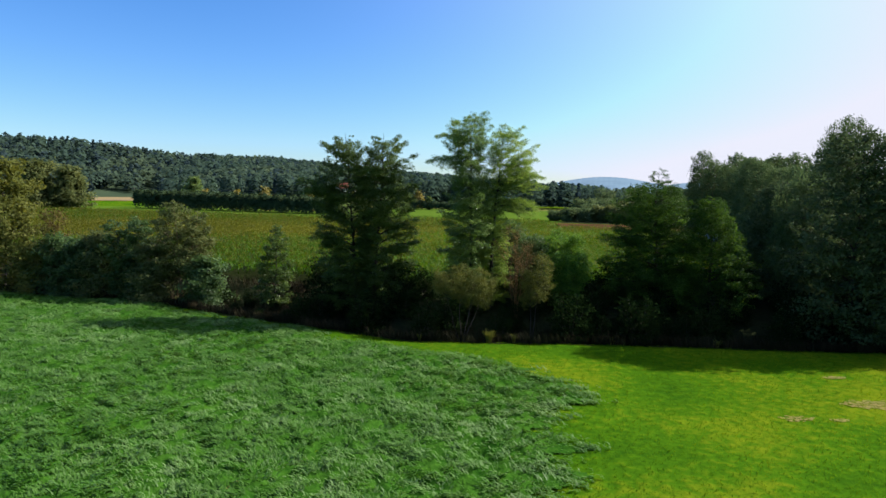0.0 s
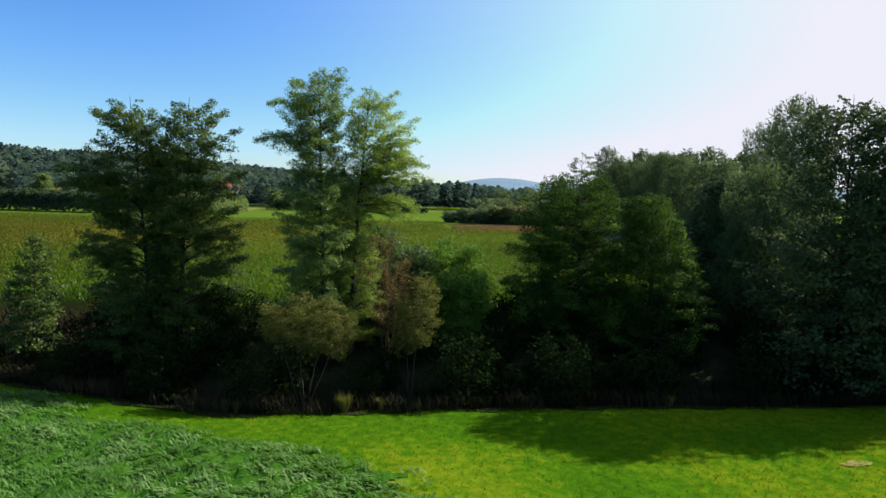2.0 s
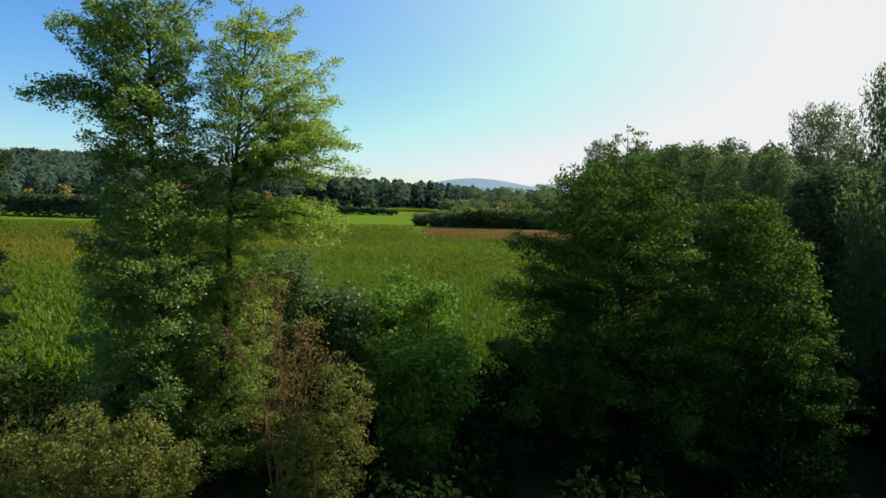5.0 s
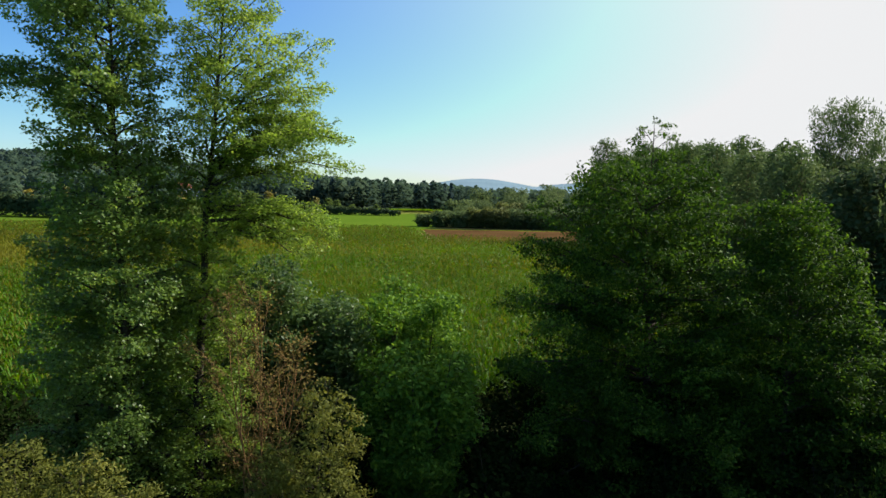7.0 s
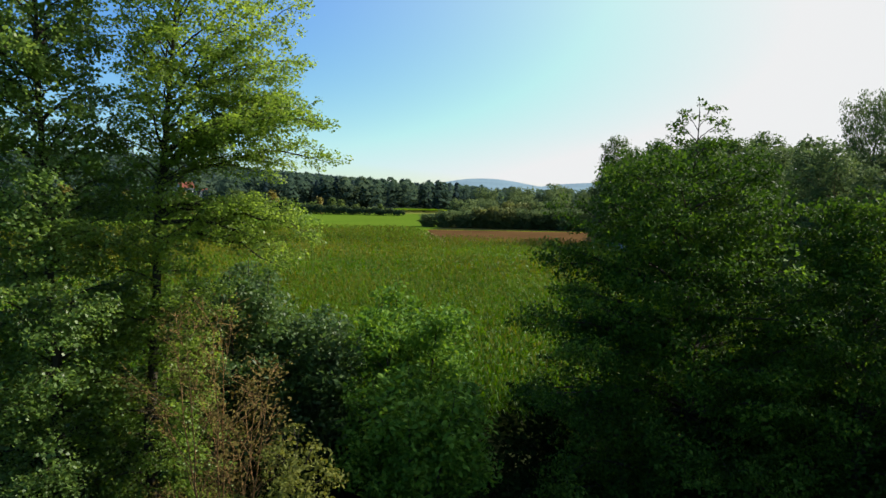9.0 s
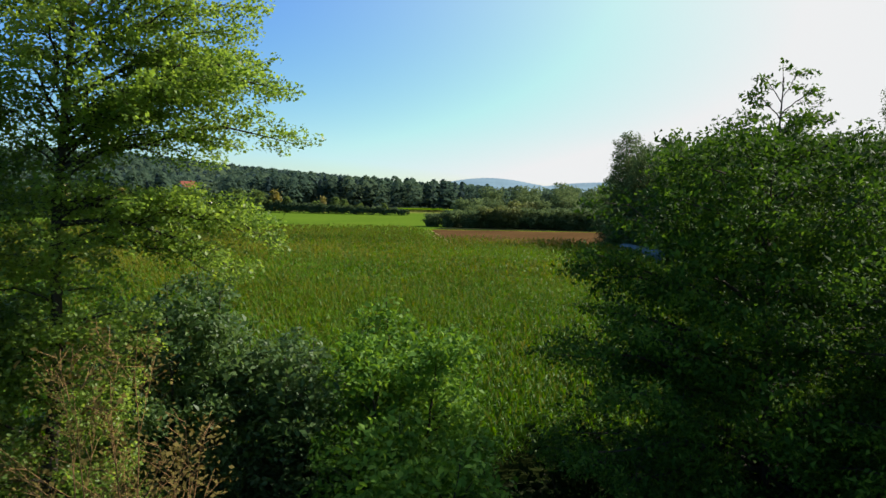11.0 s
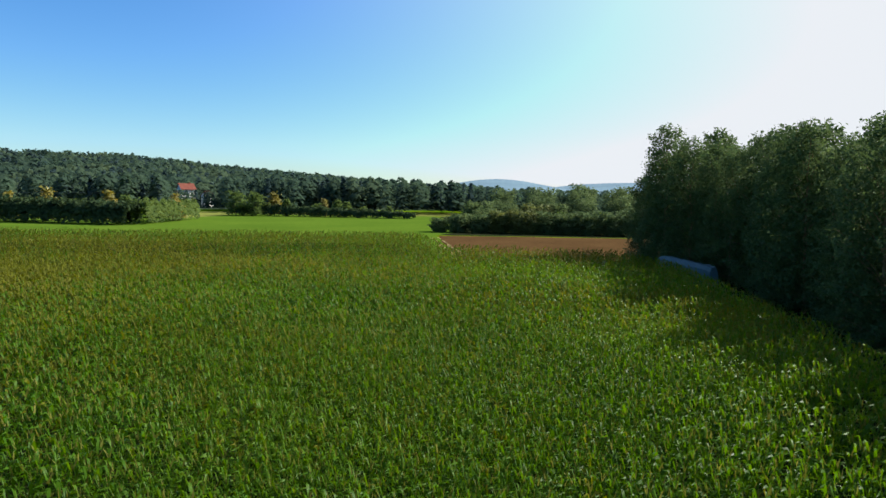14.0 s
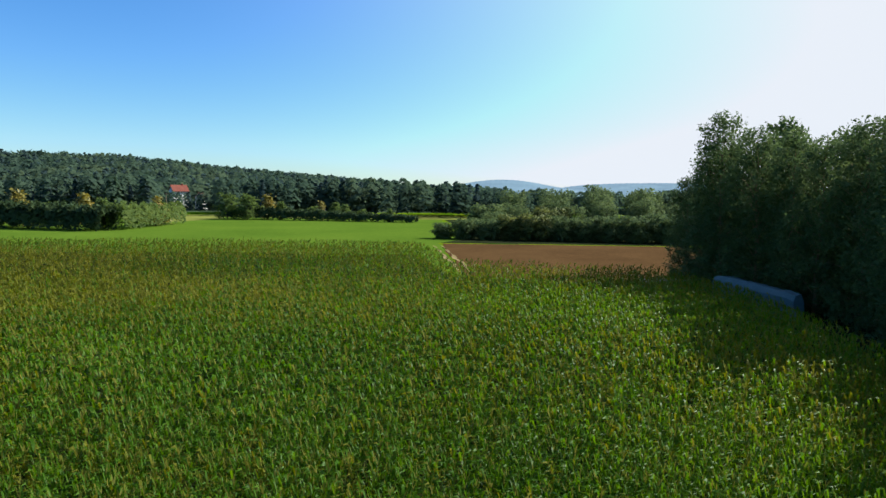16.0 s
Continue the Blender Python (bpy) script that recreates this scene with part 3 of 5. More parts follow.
for x0, x1 in ((33.9, 37.0), (35.6, 38.7)):
    field("wheel_track", [(x0, 186), (x0 + 0.55, 186), (x1 + 0.55, 236), (x1, 236)], 0.06, STUBBLE, "pale wheel track worn into the grass strip", "track")
field("gravel_patch", [(56.5, 173), (63, 173.5), (66, 176), (60, 176.5), (57, 175)], 0.08, SAND, "pale gravel patch at the wood's edge", "gravel")


def inside(px, py, poly):
    r = np.zeros(len(px), bool)
    for (x0, y0), (x1, y1) in zip(poly, poly[1:] + poly[:1]):
        c = ((y0 > py) != (y1 > py)) & (px < (x1 - x0) * (py - y0) / (y1 - y0 + 1e-12) + x0)
        r ^= c
    return r


# ---- hills ----
EYE_X, EYE_Y = 17.0, 88.0
HILL_AZ = [-60, -45, -33, -25, -16, -9.4, -3.6, 3.4, 7.3, 11, 30, 60]
HILL_EL = [4.3, 4.3, 4.0, 3.1, 2.95, 2.35, 1.83, 1.3, 0.86, 0.5, 0.3, 0.3]


def hill_height(az, r):
    """Wooded ridge: rises from the valley floor to its crest at 760 m."""
    el = np.interp(az, HILL_AZ, HILL_EL)
    crest = 10.2 + np.tan(np.radians(el)) * 760 - 19
    r0 = np.interp(az, [-60, -28, -20], [585, 585, 400])
    t = np.clip((r - r0) / (760 - r0), 0, 1)
    return -1.45 + (np.maximum(crest, 0) + 1.45) * t ** 1.25 * (1 - 0.25 * np.clip((r - 760) / 300, 0, 1))


def hill_mesh():
    az = np.radians(np.arange(-60, 40.1, 1.0))
    r = np.arange(395, 1100, 15.0)
    A, R = np.meshgrid(az, r)
    Z = hill_height(np.degrees(A), R) + 2.5 * np.sin(A * 40 + R * 0.02) * np.clip((R - 600) / 100, 0, 1) - 0.05
    v = np.stack([EYE_X + R * np.sin(A), EYE_Y + R * np.cos(A), Z], axis=-1).reshape(-1, 3)
    n = len(az)
    i = np.arange(len(r) - 1)[:, None] * n + np.arange(n - 1)[None, :]
    f = np.stack([i, i + 1, i + n + 1, i + n], axis=-1).reshape(-1, 4)
    return mesh_np("wooded_hill", v, [f], [FORESTFLOOR], smooth=True)


tagged(new("wooded_hill", hill_mesh()), "long low hill rising behind the valley, wooded all over", "hill", kind="structure")


def slope_field():
    """A stubble field running up the foot of the hill."""
    az, r = np.radians(np.arange(-44, -27.9, 1.0)), np.arange(450, 586, 15.0)
    A, R = np.meshgrid(az, r)
    Z = hill_height(np.degrees(A), R) + 0.35
    v = np.stack([EYE_X + R * np.sin(A), EYE_Y + R * np.cos(A), Z], axis=-1).reshape(-1, 3)
    n = len(az)
    i = np.arange(len(r) - 1)[:, None] * n + np.arange(n - 1)[None, :]
    f = np.stack([i, i + 1, i + n + 1, i + n], axis=-1).reshape(-1, 4)
    tagged(new("slope_field", mesh_np("slope_field", v, [f], [STUBBLE], smooth=True)), "pale tan stubble field below the wooded hill", "field", kind="structure")


slope_field()


def woods(rng, xs, ys, zs, hs, ws, conifer, quads, size):
    """Crowns of far trees as loose clumps round cones and domes, with stems below."""
    n = len(xs)
    u = rng.uniform(0, 1, (n, quads))
    az = rng.uniform(0, 2 * np.pi, (n, quads))
    c = conifer[:, None]
    zf = np.where(c, 0.15 + 0.85 * u ** 1.2, 0.28 + 0.72 * u)
    dome = np.sqrt(np.clip(1 - ((zf - 0.55) / 0.46) ** 2, 0.02, 1))
    rad = np.where(c, (1.08 - zf) ** 0.7 * 0.9, dome) * rng.uniform(0.6, 1.1, (n, quads))
    P = np.stack([xs[:, None] + np.cos(az) * rad * ws[:, None], ys[:, None] + np.sin(az) * rad * ws[:, None], zs[:, None] + zf * hs[:, None]], axis=-1).reshape(-1, 3)
    out = np.stack([np.cos(az), np.sin(az), np.full_like(az, 1.1)], axis=-1).reshape(-1, 3)
    nrm = out + rng.normal(0, 0.14, out.shape)
    nrm /= np.linalg.norm(nrm, axis=1)[:, None]
    d = rng.normal(size=nrm.shape)
    d -= nrm * np.sum(d * nrm, axis=1)[:, None]
    d /= np.linalg.norm(d, axis=1)[:, None]
    s = np.cross(nrm, d)
    L = (np.repeat(hs, quads) * size * rng.uniform(0.6, 1.4, len(P)))[:, None]
    v = np.stack([P - d * L, P + s * L * 0.8 - nrm * L * 0.2, P + d * L, P - s * L * 0.8 - nrm * L * 0.2], axis=1).reshape(-1, 3)
    f = np.arange(len(v)).reshape(-1, 4)
    out[:, 2] += 0.7
    return v, f, out / np.linalg.norm(out, axis=1)[:, None]


def stuff(name, v, f, mats, label, category, idx=None, way=None):
    me = mesh_np(name, v, f if isinstance(f, list) else [f], mats, idx, smooth=way is not None)
    if way is not None:
        soften(me, v, way, 0.9)
    return tagged(new(name, me), label, category, kind="stuff")


def hill_forest():
    rng = np.random.default_rng(5)
    n = 5200
    az = rng.uniform(-52, 13, n)
    r = 400 + 420 * rng.uniform(0, 1, n) ** 0.7
    x, y = EYE_X + r * np.sin(np.radians(az)), EYE_Y + r * np.cos(np.radians(az))
    z = hill_height(az, r) - 0.5
    keep = ~((az < -18) & (r < 500) & (z < 6)) & ~((az < -27.5) & (r < 612)) & (y > 425) & ~((np.abs(az + 12.3) < 2.4) & (r < 432))
    x, y, z, az, r = x[keep], y[keep], z[keep], az[keep], r[keep]
    h = rng.uniform(13, 17, len(x))
    con = rng.uniform(0, 1, len(x)) < np.where(r > 660, 0.5, 0.2)
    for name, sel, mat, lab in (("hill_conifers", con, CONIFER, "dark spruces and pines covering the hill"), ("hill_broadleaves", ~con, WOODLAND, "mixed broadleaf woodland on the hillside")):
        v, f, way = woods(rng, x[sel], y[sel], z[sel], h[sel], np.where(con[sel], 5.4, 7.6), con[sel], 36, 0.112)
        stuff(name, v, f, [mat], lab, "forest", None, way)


hill_forest()


def valley_forest():
    rng = np.random.default_rng(6)
    n = 560
    x = rng.uniform(-150, 260, n)
    y = 405 + rng.uniform(0, 60, n) + np.where(x < -20, 15, 0) - np.clip(x - 70, 0, 200) * 0.35
    h = rng.uniform(13, 19.5, n) * np.interp(x, [60, 100, 260], [1, 0.78, 0.72])
    az = np.degrees(np.arctan2(x - EYE_X, y - EYE_Y))
    keep = ~(np.abs(az + 12.3) < 2.4)
    low_r, low_a = rng.uniform(380, 391, 26), np.radians(rng.uniform(-16, -9, 26))
    x, y, h = np.append(x[keep], EYE_X + low_r * np.sin(low_a)), np.append(y[keep], EYE_Y + low_r * np.cos(low_a)), np.append(h[keep], rng.uniform(9.5, 12, 26))
    n = len(x)
    con = rng.uniform(0, 1, n) < 0.22
    z = np.full(n, -1.6)
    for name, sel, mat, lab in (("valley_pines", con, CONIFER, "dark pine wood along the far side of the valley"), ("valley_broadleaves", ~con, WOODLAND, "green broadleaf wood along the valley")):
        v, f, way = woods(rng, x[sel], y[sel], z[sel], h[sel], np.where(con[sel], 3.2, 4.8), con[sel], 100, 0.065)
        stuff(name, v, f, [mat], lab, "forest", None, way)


valley_forest()


def far_hills():
    """Far hills on the horizon, haze painted as blue colour plus a faint glow."""
    m, n, l, b = nodes_of("haze_blue_hill")
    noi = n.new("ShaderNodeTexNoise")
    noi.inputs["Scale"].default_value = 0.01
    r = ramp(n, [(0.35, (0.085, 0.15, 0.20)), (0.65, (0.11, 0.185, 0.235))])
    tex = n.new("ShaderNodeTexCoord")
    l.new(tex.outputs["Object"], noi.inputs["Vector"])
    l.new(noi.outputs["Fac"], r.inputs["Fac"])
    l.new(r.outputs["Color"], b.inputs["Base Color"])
    # slight self-glow lifts the hills as haze in the air would
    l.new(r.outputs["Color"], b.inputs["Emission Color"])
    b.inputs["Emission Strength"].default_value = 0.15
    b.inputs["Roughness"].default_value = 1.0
    for dist, azs, els in ((3200, [7, 10, 12.5, 15, 17.5, 20, 24], [0.2, 0.85, 1.25, 1.2, 0.75, 0.3, 0.1]), (4200, [14, 18, 20, 23, 27, 32, 40], [0.2, 0.55, 0.85, 1.0, 1.05, 0.9, 0.6])):
        a = np.arange(azs[0], azs[-1] + 0.01, 0.1)
        e = np.interp(a, azs, els)
        e = np.convolve(np.pad(e, 12, mode="edge"), np.ones(25) / 25, mode="valid") + 0.012 * np.sin(a * 31) + 0.01 * np.sin(a * 77)
        ar = np.radians(a)
        top = np.stack([EYE_X + dist * np.sin(ar), EYE_Y + dist * np.cos(ar), 10.2 + dist * np.tan(np.radians(e))], axis=1)
        bot = np.stack([EYE_X + (dist - 500) * np.sin(ar), EYE_Y + (dist - 500) * np.cos(ar), np.full(len(a), -5.0)], axis=1)
        v = np.concatenate([bot, top])
        k = len(a)
        i = np.arange(k - 1)
        f = np.stack([i, i + 1, i + 1 + k, i + k], axis=1)
        tagged(new("backdrop", mesh_np("backdrop", v, [f], [m], smooth=True)), "distant wooded hills on the horizon, haze painted in blue", "hills", kind="structure")


far_hills()


# ---- hedges and bushes in the valley ----
def hedge(name, spine, h0, h1, width, count, leaf, mat, label, seed):
    """A dense hedge along a line of points, height running from h0 to h1, top uneven."""
    rng = np.random.default_rng(seed)
    spine = np.array(spine, float)
    seg = np.concatenate([[0], np.cumsum(np.linalg.norm(np.diff(spine, axis=0), axis=1))])
    s = rng.uniform(0, seg[-1], count)
    x, y = np.interp(s, seg, spine[:, 0]), np.interp(s, seg, spine[:, 1])
    h = (h0 + (h1 - h0) * s / seg[-1]) * (1 + 0.10 * np.sin(s * 0.9) + 0.08 * np.sin(s * 2.3 + 1) + 0.06 * np.sin(s * 5.1))
    a = rng.uniform(0, np.pi, count)
    rr = rng.uniform(0.75, 1.03, count)
    lat = np.sign(np.cos(a)) * np.abs(np.cos(a)) ** 0.5 * width * 0.5 * rr
    hz = np.sin(a) ** 0.45 * h * rr
    t = np.arctan2(np.interp(s + 1, seg, spine[:, 1]) - np.interp(s - 1, seg, spine[:, 1]), np.interp(s + 1, seg, spine[:, 0]) - np.interp(s - 1, seg, spine[:, 0]))
    P = np.stack([x - np.sin(t) * lat, y + np.cos(t) * lat, -1.5 + hz], axis=1)
    v, f = leaves(rng, P, leaf, 0.3, 0.8)
    way = np.stack([-np.sin(t) * np.cos(a), np.cos(t) * np.cos(a), np.sin(a) + 0.2], axis=1)
    way /= np.linalg.norm(way, axis=1)[:, None]
    return tagged(new(name, soften(mesh_np(name, v, [f], [mat], smooth=True), v, way, 0.6)), label, "hedge")


hedge("field_hedge", [(-152, 337), (-100, 314), (-49, 292)], 8.0, 6.5, 8, 26000, 1.05, HEDGE, "tall dense field hedge beyond the pasture, its shaded front painted dark", 11)
hedge("hedge_bushes", [(-48, 294), (-44.5, 316), (-41, 340)], 7.2, 6.6, 6, 7000, 0.8, HEDGE_LIGHT, "bushes at the hedge end, sunlight painted in as light green", 13)
hedge("low_hedge", [(-33, 385), (0, 371), (46, 354)], 5.5, 2.6, 6, 9000, 0.9, HEDGE, "low dark hedge across the far pasture", 12)

SMALL = [
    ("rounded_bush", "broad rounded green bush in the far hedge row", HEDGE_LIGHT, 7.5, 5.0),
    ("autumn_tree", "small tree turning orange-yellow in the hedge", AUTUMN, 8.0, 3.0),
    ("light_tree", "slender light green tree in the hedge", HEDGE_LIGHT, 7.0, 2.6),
]
protos = {}
for k, (nm, lab, mt, hh, sp) in enumerate(SMALL):
    protos[nm] = plant(nm, lab, "tree", 0, 0, 50 + k, mt, z=-1.5, leaf=0.6, height=hh, spread=sp, profile=bush_shape, limbs=26, first=0.05, twigs=5, per_twig=14, clump=0.5, radius=0.14, fine=False)
PLACES = [("rounded_bush", -31, 381, 1.3), ("rounded_bush", -22, 377, 1.25), ("rounded_bush", 5, 371, 0.7), ("rounded_bush", 25, 364, 0.6), ("autumn_tree", -14, 380, 1.2), ("light_tree", -8, 376, 1.0),
          ("light_tree", 14, 372, 1.0), ("light_tree", 18, 369, 0.9), ("light_tree", 36, 360, 0.7), ("autumn_tree", 8, 374, 0.9), ("autumn_tree", -84, 318, 1.3), ("autumn_tree", -62, 312, 1.2), ("autumn_tree", -100, 326, 1.1),
          ("light_tree", -55, 306, 1.2), ("light_tree", -126, 340, 2.1), ("autumn_tree", -44, 322, 1.1), ("light_tree", -75, 316, 1.0), ("autumn_tree", -118, 334, 1.1)]
used = set()
rng0 = np.random.default_rng(77)
for nm, x, y, s in PLACES:
    m = pose(x, y, -1.5, 0, 0, float(rng0.uniform(0, 360)))
    if nm in used:
        ob = copy_thing(protos[nm], m)
    else:
        ob = protos[nm]
        ob.matrix_basis = m
        used.add(nm)
    ob.scale = (s, s, s)

# bushes behind the ploughed strip
VALLEY_BUSH = [
    ("valley_bush", "dark green willow bush at the edge of the ploughed strip", VALLEYLEAF, 5.6, 5.4),
    ("valley_bush", "dry olive-coloured bush at the edge of the ploughed strip", OLIVE, 5.6, 5.0),
    ("valley_tree", "rounded green tree in the valley bottom", VALLEYLEAF, 11.0, 6.0),
]
vb = []
for k, (nm, lab, mt, hh, sp) in enumerate(VALLEY_BUSH):
    vb.append(leafy(nm, lab, "bush" if k < 2 else "tree", 0, 0, 60 + k, mt, bush_stems(60 + k, 5, sp * 0.5, hh - 1.5, 16, sp * 0.52, 0.02), z=-1.5, group="valley bushes", leaf=0.4, clump=0.85, per=14, flat=0.7, radius=0.1, twigs=1.2, thin=False, fill=34, fill_r=0.95, elev=(0.3, 1.0), soft_share=0.6))
SPOTS = [(0, 43, 261, 0.8), (0, 48, 259, 1.0), (0, 54, 257, 1.05), (1, 60, 256, 1.1), (1, 65, 253, 1.25), (0, 71, 252, 1.15), (0, 77, 250, 1.2), (0, 83, 248, 1.25), (0, 89, 246, 1.25), (0, 96, 244, 1.3), (0, 103, 242, 1.3), (0, 111, 240, 1.3),
         (0, 58, 270, 1.2), (2, 66, 272, 0.75), (1, 74, 268, 1.5), (2, 80, 266, 0.85), (2, 88, 264, 0.9), (2, 97, 260, 0.95), (2, 107, 258, 1.0), (2, 118, 256, 1.0), (0, 60, 290, 1.5), (2, 70, 295, 0.9), (2, 82, 290, 1.1), (2, 94, 285, 1.15), (2, 106, 282, 1.2), (2, 120, 280, 1.2), (2, 76, 318, 1.2), (2, 90, 315, 1.35), (2, 104, 310, 1.35), (2, 120, 305, 1.4), (2, 136, 295, 1.4)]
seen_k = set()
for k, x, y, s in SPOTS:
    m = pose(x, y, -1.5, 0, 0, float(rng0.uniform(0, 360)))
    if k in seen_k:
        ob = copy_thing(vb[k], m)
    else:
        ob = vb[k]
        ob.matrix_basis = m
        seen_k.add(k)
    ob.scale = (s, s, s * float(rng0.uniform(0.9, 1.1)))

# ---- wood along the field ----
birches = []
for k in range(6):
    front = k < 3
    wide = (3.6, 3.2, 3.9, 3.6, 3.3, 4.0)[k]
    birches.append(leafy("birch_tree", "tall birch with pale hanging twigs at the wood's edge" if front else "tall dense birch deeper in the wood", "tree", 0, 0, 80 + k, BIRCH if k != 4 else DARKLEAF,
                         [((0, 0), (0.3, 0.2, 17.1), 58, 0.02, even([0, 0.12, 0.4, 0.65, 0.8, 0.9, 0.96, 1], [wide * w for w in (0.8, 1.0, 1.0, 0.92, 0.8, 0.6, 0.36, 0.08)]))],
                         bark=PALEBARK, z=-1.5, group="birches along the field", leaf=0.24 if front else 0.36, aspect=0.6, hang=0.8, clump=0.62, per=24 if front else 12, flat=0.95, elev=(0.3, 1.0), arch=0.12, droop=0.22, radius=0.17, twigs=1.8, thin=False, fill=400 if front else 520, fill_r=0.92, soft_share=0.55))
used_b = set()
edge_x = lambda y: float(np.interp(y, [70, 85, 105, 120, 135, 150, 178], [43.5, 45.5, 49, 53.5, 59, 62, 61.5]))
row_spots = []
for row, count, gap in ((0, 18, 5.3), (1, 17, 5.6), (2, 8, 12.0)):
    for i in range(count):
        y = 84 + i * gap + float(rng0.uniform(-1.2, 1.2)) + row * 2
        row_spots.append((edge_x(y) + 2.2 + row * 6.5 + float(rng0.uniform(-1, 1)), y, row))
for x, y, row in row_spots:
    k = int(rng0.integers(0, 3)) + (0 if row == 0 else 3)
    m = pose(x, y, -1.5, 0, 0, float(rng0.uniform(0, 360)))
    if k in used_b:
        ob = copy_thing(birches[k], m)
    else:
        ob = birches[k]
        ob.matrix_basis = m
        used_b.add(k)
    s = float(rng0.uniform(0.89, 1.08)) * float(np.interp(y if row == 0 else min(y, 168), [84, 95, 105, 118, 134, 150, 167, 172, 177], [0.76, 0.81, 0.86, 0.95, 1.02, 1.08, 1.13, 0.9, 0.72]))
    ob.scale = (s, s, s)

# ---- trees along the brook ----
ALD = dict(group="alders by the brook", bark=BARK, leaf=0.11, aspect=0.85, up=0.6, clump=0.36, per=48, flat=0.65, elev=(0.0, 0.7), twigs=3.9, twig=0.5, arch=0.1, droop=0.12, fill=70, fill_r=0.6)
HL = [0.0, 0.18, 0.33, 0.48, 0.60, 0.72, 0.82, 0.90, 0.96, 1.0]
leafy("alder_tree", "tall bushy alder with two leaders, shade painted into its leaves", "tree", -7.9, 67.5, 1, ALDER_SHADED,
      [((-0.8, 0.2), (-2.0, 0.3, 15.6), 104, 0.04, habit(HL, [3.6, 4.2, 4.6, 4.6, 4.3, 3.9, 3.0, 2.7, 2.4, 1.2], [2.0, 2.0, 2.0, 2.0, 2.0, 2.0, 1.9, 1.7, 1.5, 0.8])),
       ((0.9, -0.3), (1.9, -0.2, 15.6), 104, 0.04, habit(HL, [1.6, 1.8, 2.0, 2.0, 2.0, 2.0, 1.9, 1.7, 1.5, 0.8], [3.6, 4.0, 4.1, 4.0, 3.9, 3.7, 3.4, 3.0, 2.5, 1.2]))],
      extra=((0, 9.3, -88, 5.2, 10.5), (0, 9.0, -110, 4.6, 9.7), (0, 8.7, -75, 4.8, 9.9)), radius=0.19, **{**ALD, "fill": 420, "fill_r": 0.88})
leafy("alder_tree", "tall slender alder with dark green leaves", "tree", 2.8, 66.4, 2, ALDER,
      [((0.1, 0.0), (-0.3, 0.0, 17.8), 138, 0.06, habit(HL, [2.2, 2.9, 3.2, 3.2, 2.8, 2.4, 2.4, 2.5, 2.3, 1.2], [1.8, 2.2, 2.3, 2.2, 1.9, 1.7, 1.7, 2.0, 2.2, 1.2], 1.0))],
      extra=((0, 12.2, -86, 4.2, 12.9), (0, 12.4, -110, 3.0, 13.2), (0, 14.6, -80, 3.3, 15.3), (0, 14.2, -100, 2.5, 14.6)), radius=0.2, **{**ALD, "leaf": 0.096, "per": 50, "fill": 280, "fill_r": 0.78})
leafy("alder_tree", "tall alder with sunlight painted into its yellow-green leaves", "tree", 4.7, 67.2, 3, ALDER_SUN,
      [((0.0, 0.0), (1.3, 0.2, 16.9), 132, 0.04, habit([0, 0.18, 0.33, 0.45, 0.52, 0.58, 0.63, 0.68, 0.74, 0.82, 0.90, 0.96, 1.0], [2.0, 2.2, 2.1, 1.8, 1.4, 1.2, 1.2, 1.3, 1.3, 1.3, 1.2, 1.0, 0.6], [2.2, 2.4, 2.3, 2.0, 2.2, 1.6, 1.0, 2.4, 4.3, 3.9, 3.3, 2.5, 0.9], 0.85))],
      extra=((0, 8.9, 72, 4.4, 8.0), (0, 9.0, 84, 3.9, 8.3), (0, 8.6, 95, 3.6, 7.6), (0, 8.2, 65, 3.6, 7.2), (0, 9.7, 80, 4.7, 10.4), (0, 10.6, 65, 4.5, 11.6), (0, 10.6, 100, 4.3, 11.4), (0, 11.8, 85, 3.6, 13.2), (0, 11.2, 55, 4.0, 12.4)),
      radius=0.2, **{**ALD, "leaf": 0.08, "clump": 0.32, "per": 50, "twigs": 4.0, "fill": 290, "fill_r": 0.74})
CHY = dict(leaf=0.125, aspect=0.5, hang=0.9, up=0.35, clump=0.5, per=80, flat=0.55, fill=340, fill_r=0.85, twigs=2.1, elev=(-0.05, 0.55), radius=0.2, arch=0.05, droop=0.05)
leafy("cherry_tree", "broad dark green wild cherry with a spiky leader", "tree", 21.3, 67.0, 4, CHERRY,
      [((0.1, 0.0), (-0.1, 0.0, 12.2), 124, 0.03, habit([0, 0.2, 0.45, 0.6, 0.7, 0.78, 0.85, 0.90, 0.93, 1.0], [4.6, 5.3, 5.6, 5.2, 4.8, 4.2, 3.6, 2.7, 1.0, 0.1], [4.0, 4.2, 4.3, 4.1, 3.8, 3.5, 3.2, 2.6, 1.0, 0.1]))],
      last=0.94, extra=((0, 11.2, -75, 0.6, 11.8), (0, 11.3, 100, 0.7, 11.9), (0, 11.6, -60, 0.4, 12.2), (0, 11.7, 80, 0.45, 12.3), (0, 11.9, 20, 0.15, 12.6), (0, 10.9, 85, 1.0, 11.3)), **CHY)
leafy("cherry_tree", "smaller dark green cherry beside the taller one", "tree", 26.0, 65.3, 7, CHERRY,
      [((0.0, 0.0), (-0.2, 0.0, 10.0), 84, 0.03, habit([0, 0.3, 0.55, 0.7, 0.82, 0.93, 1.0], [3.4, 3.6, 3.0, 2.6, 2.0, 1.2, 0.3], [4.4, 4.6, 3.7, 2.9, 2.3, 1.5, 0.3]))], **CHY)
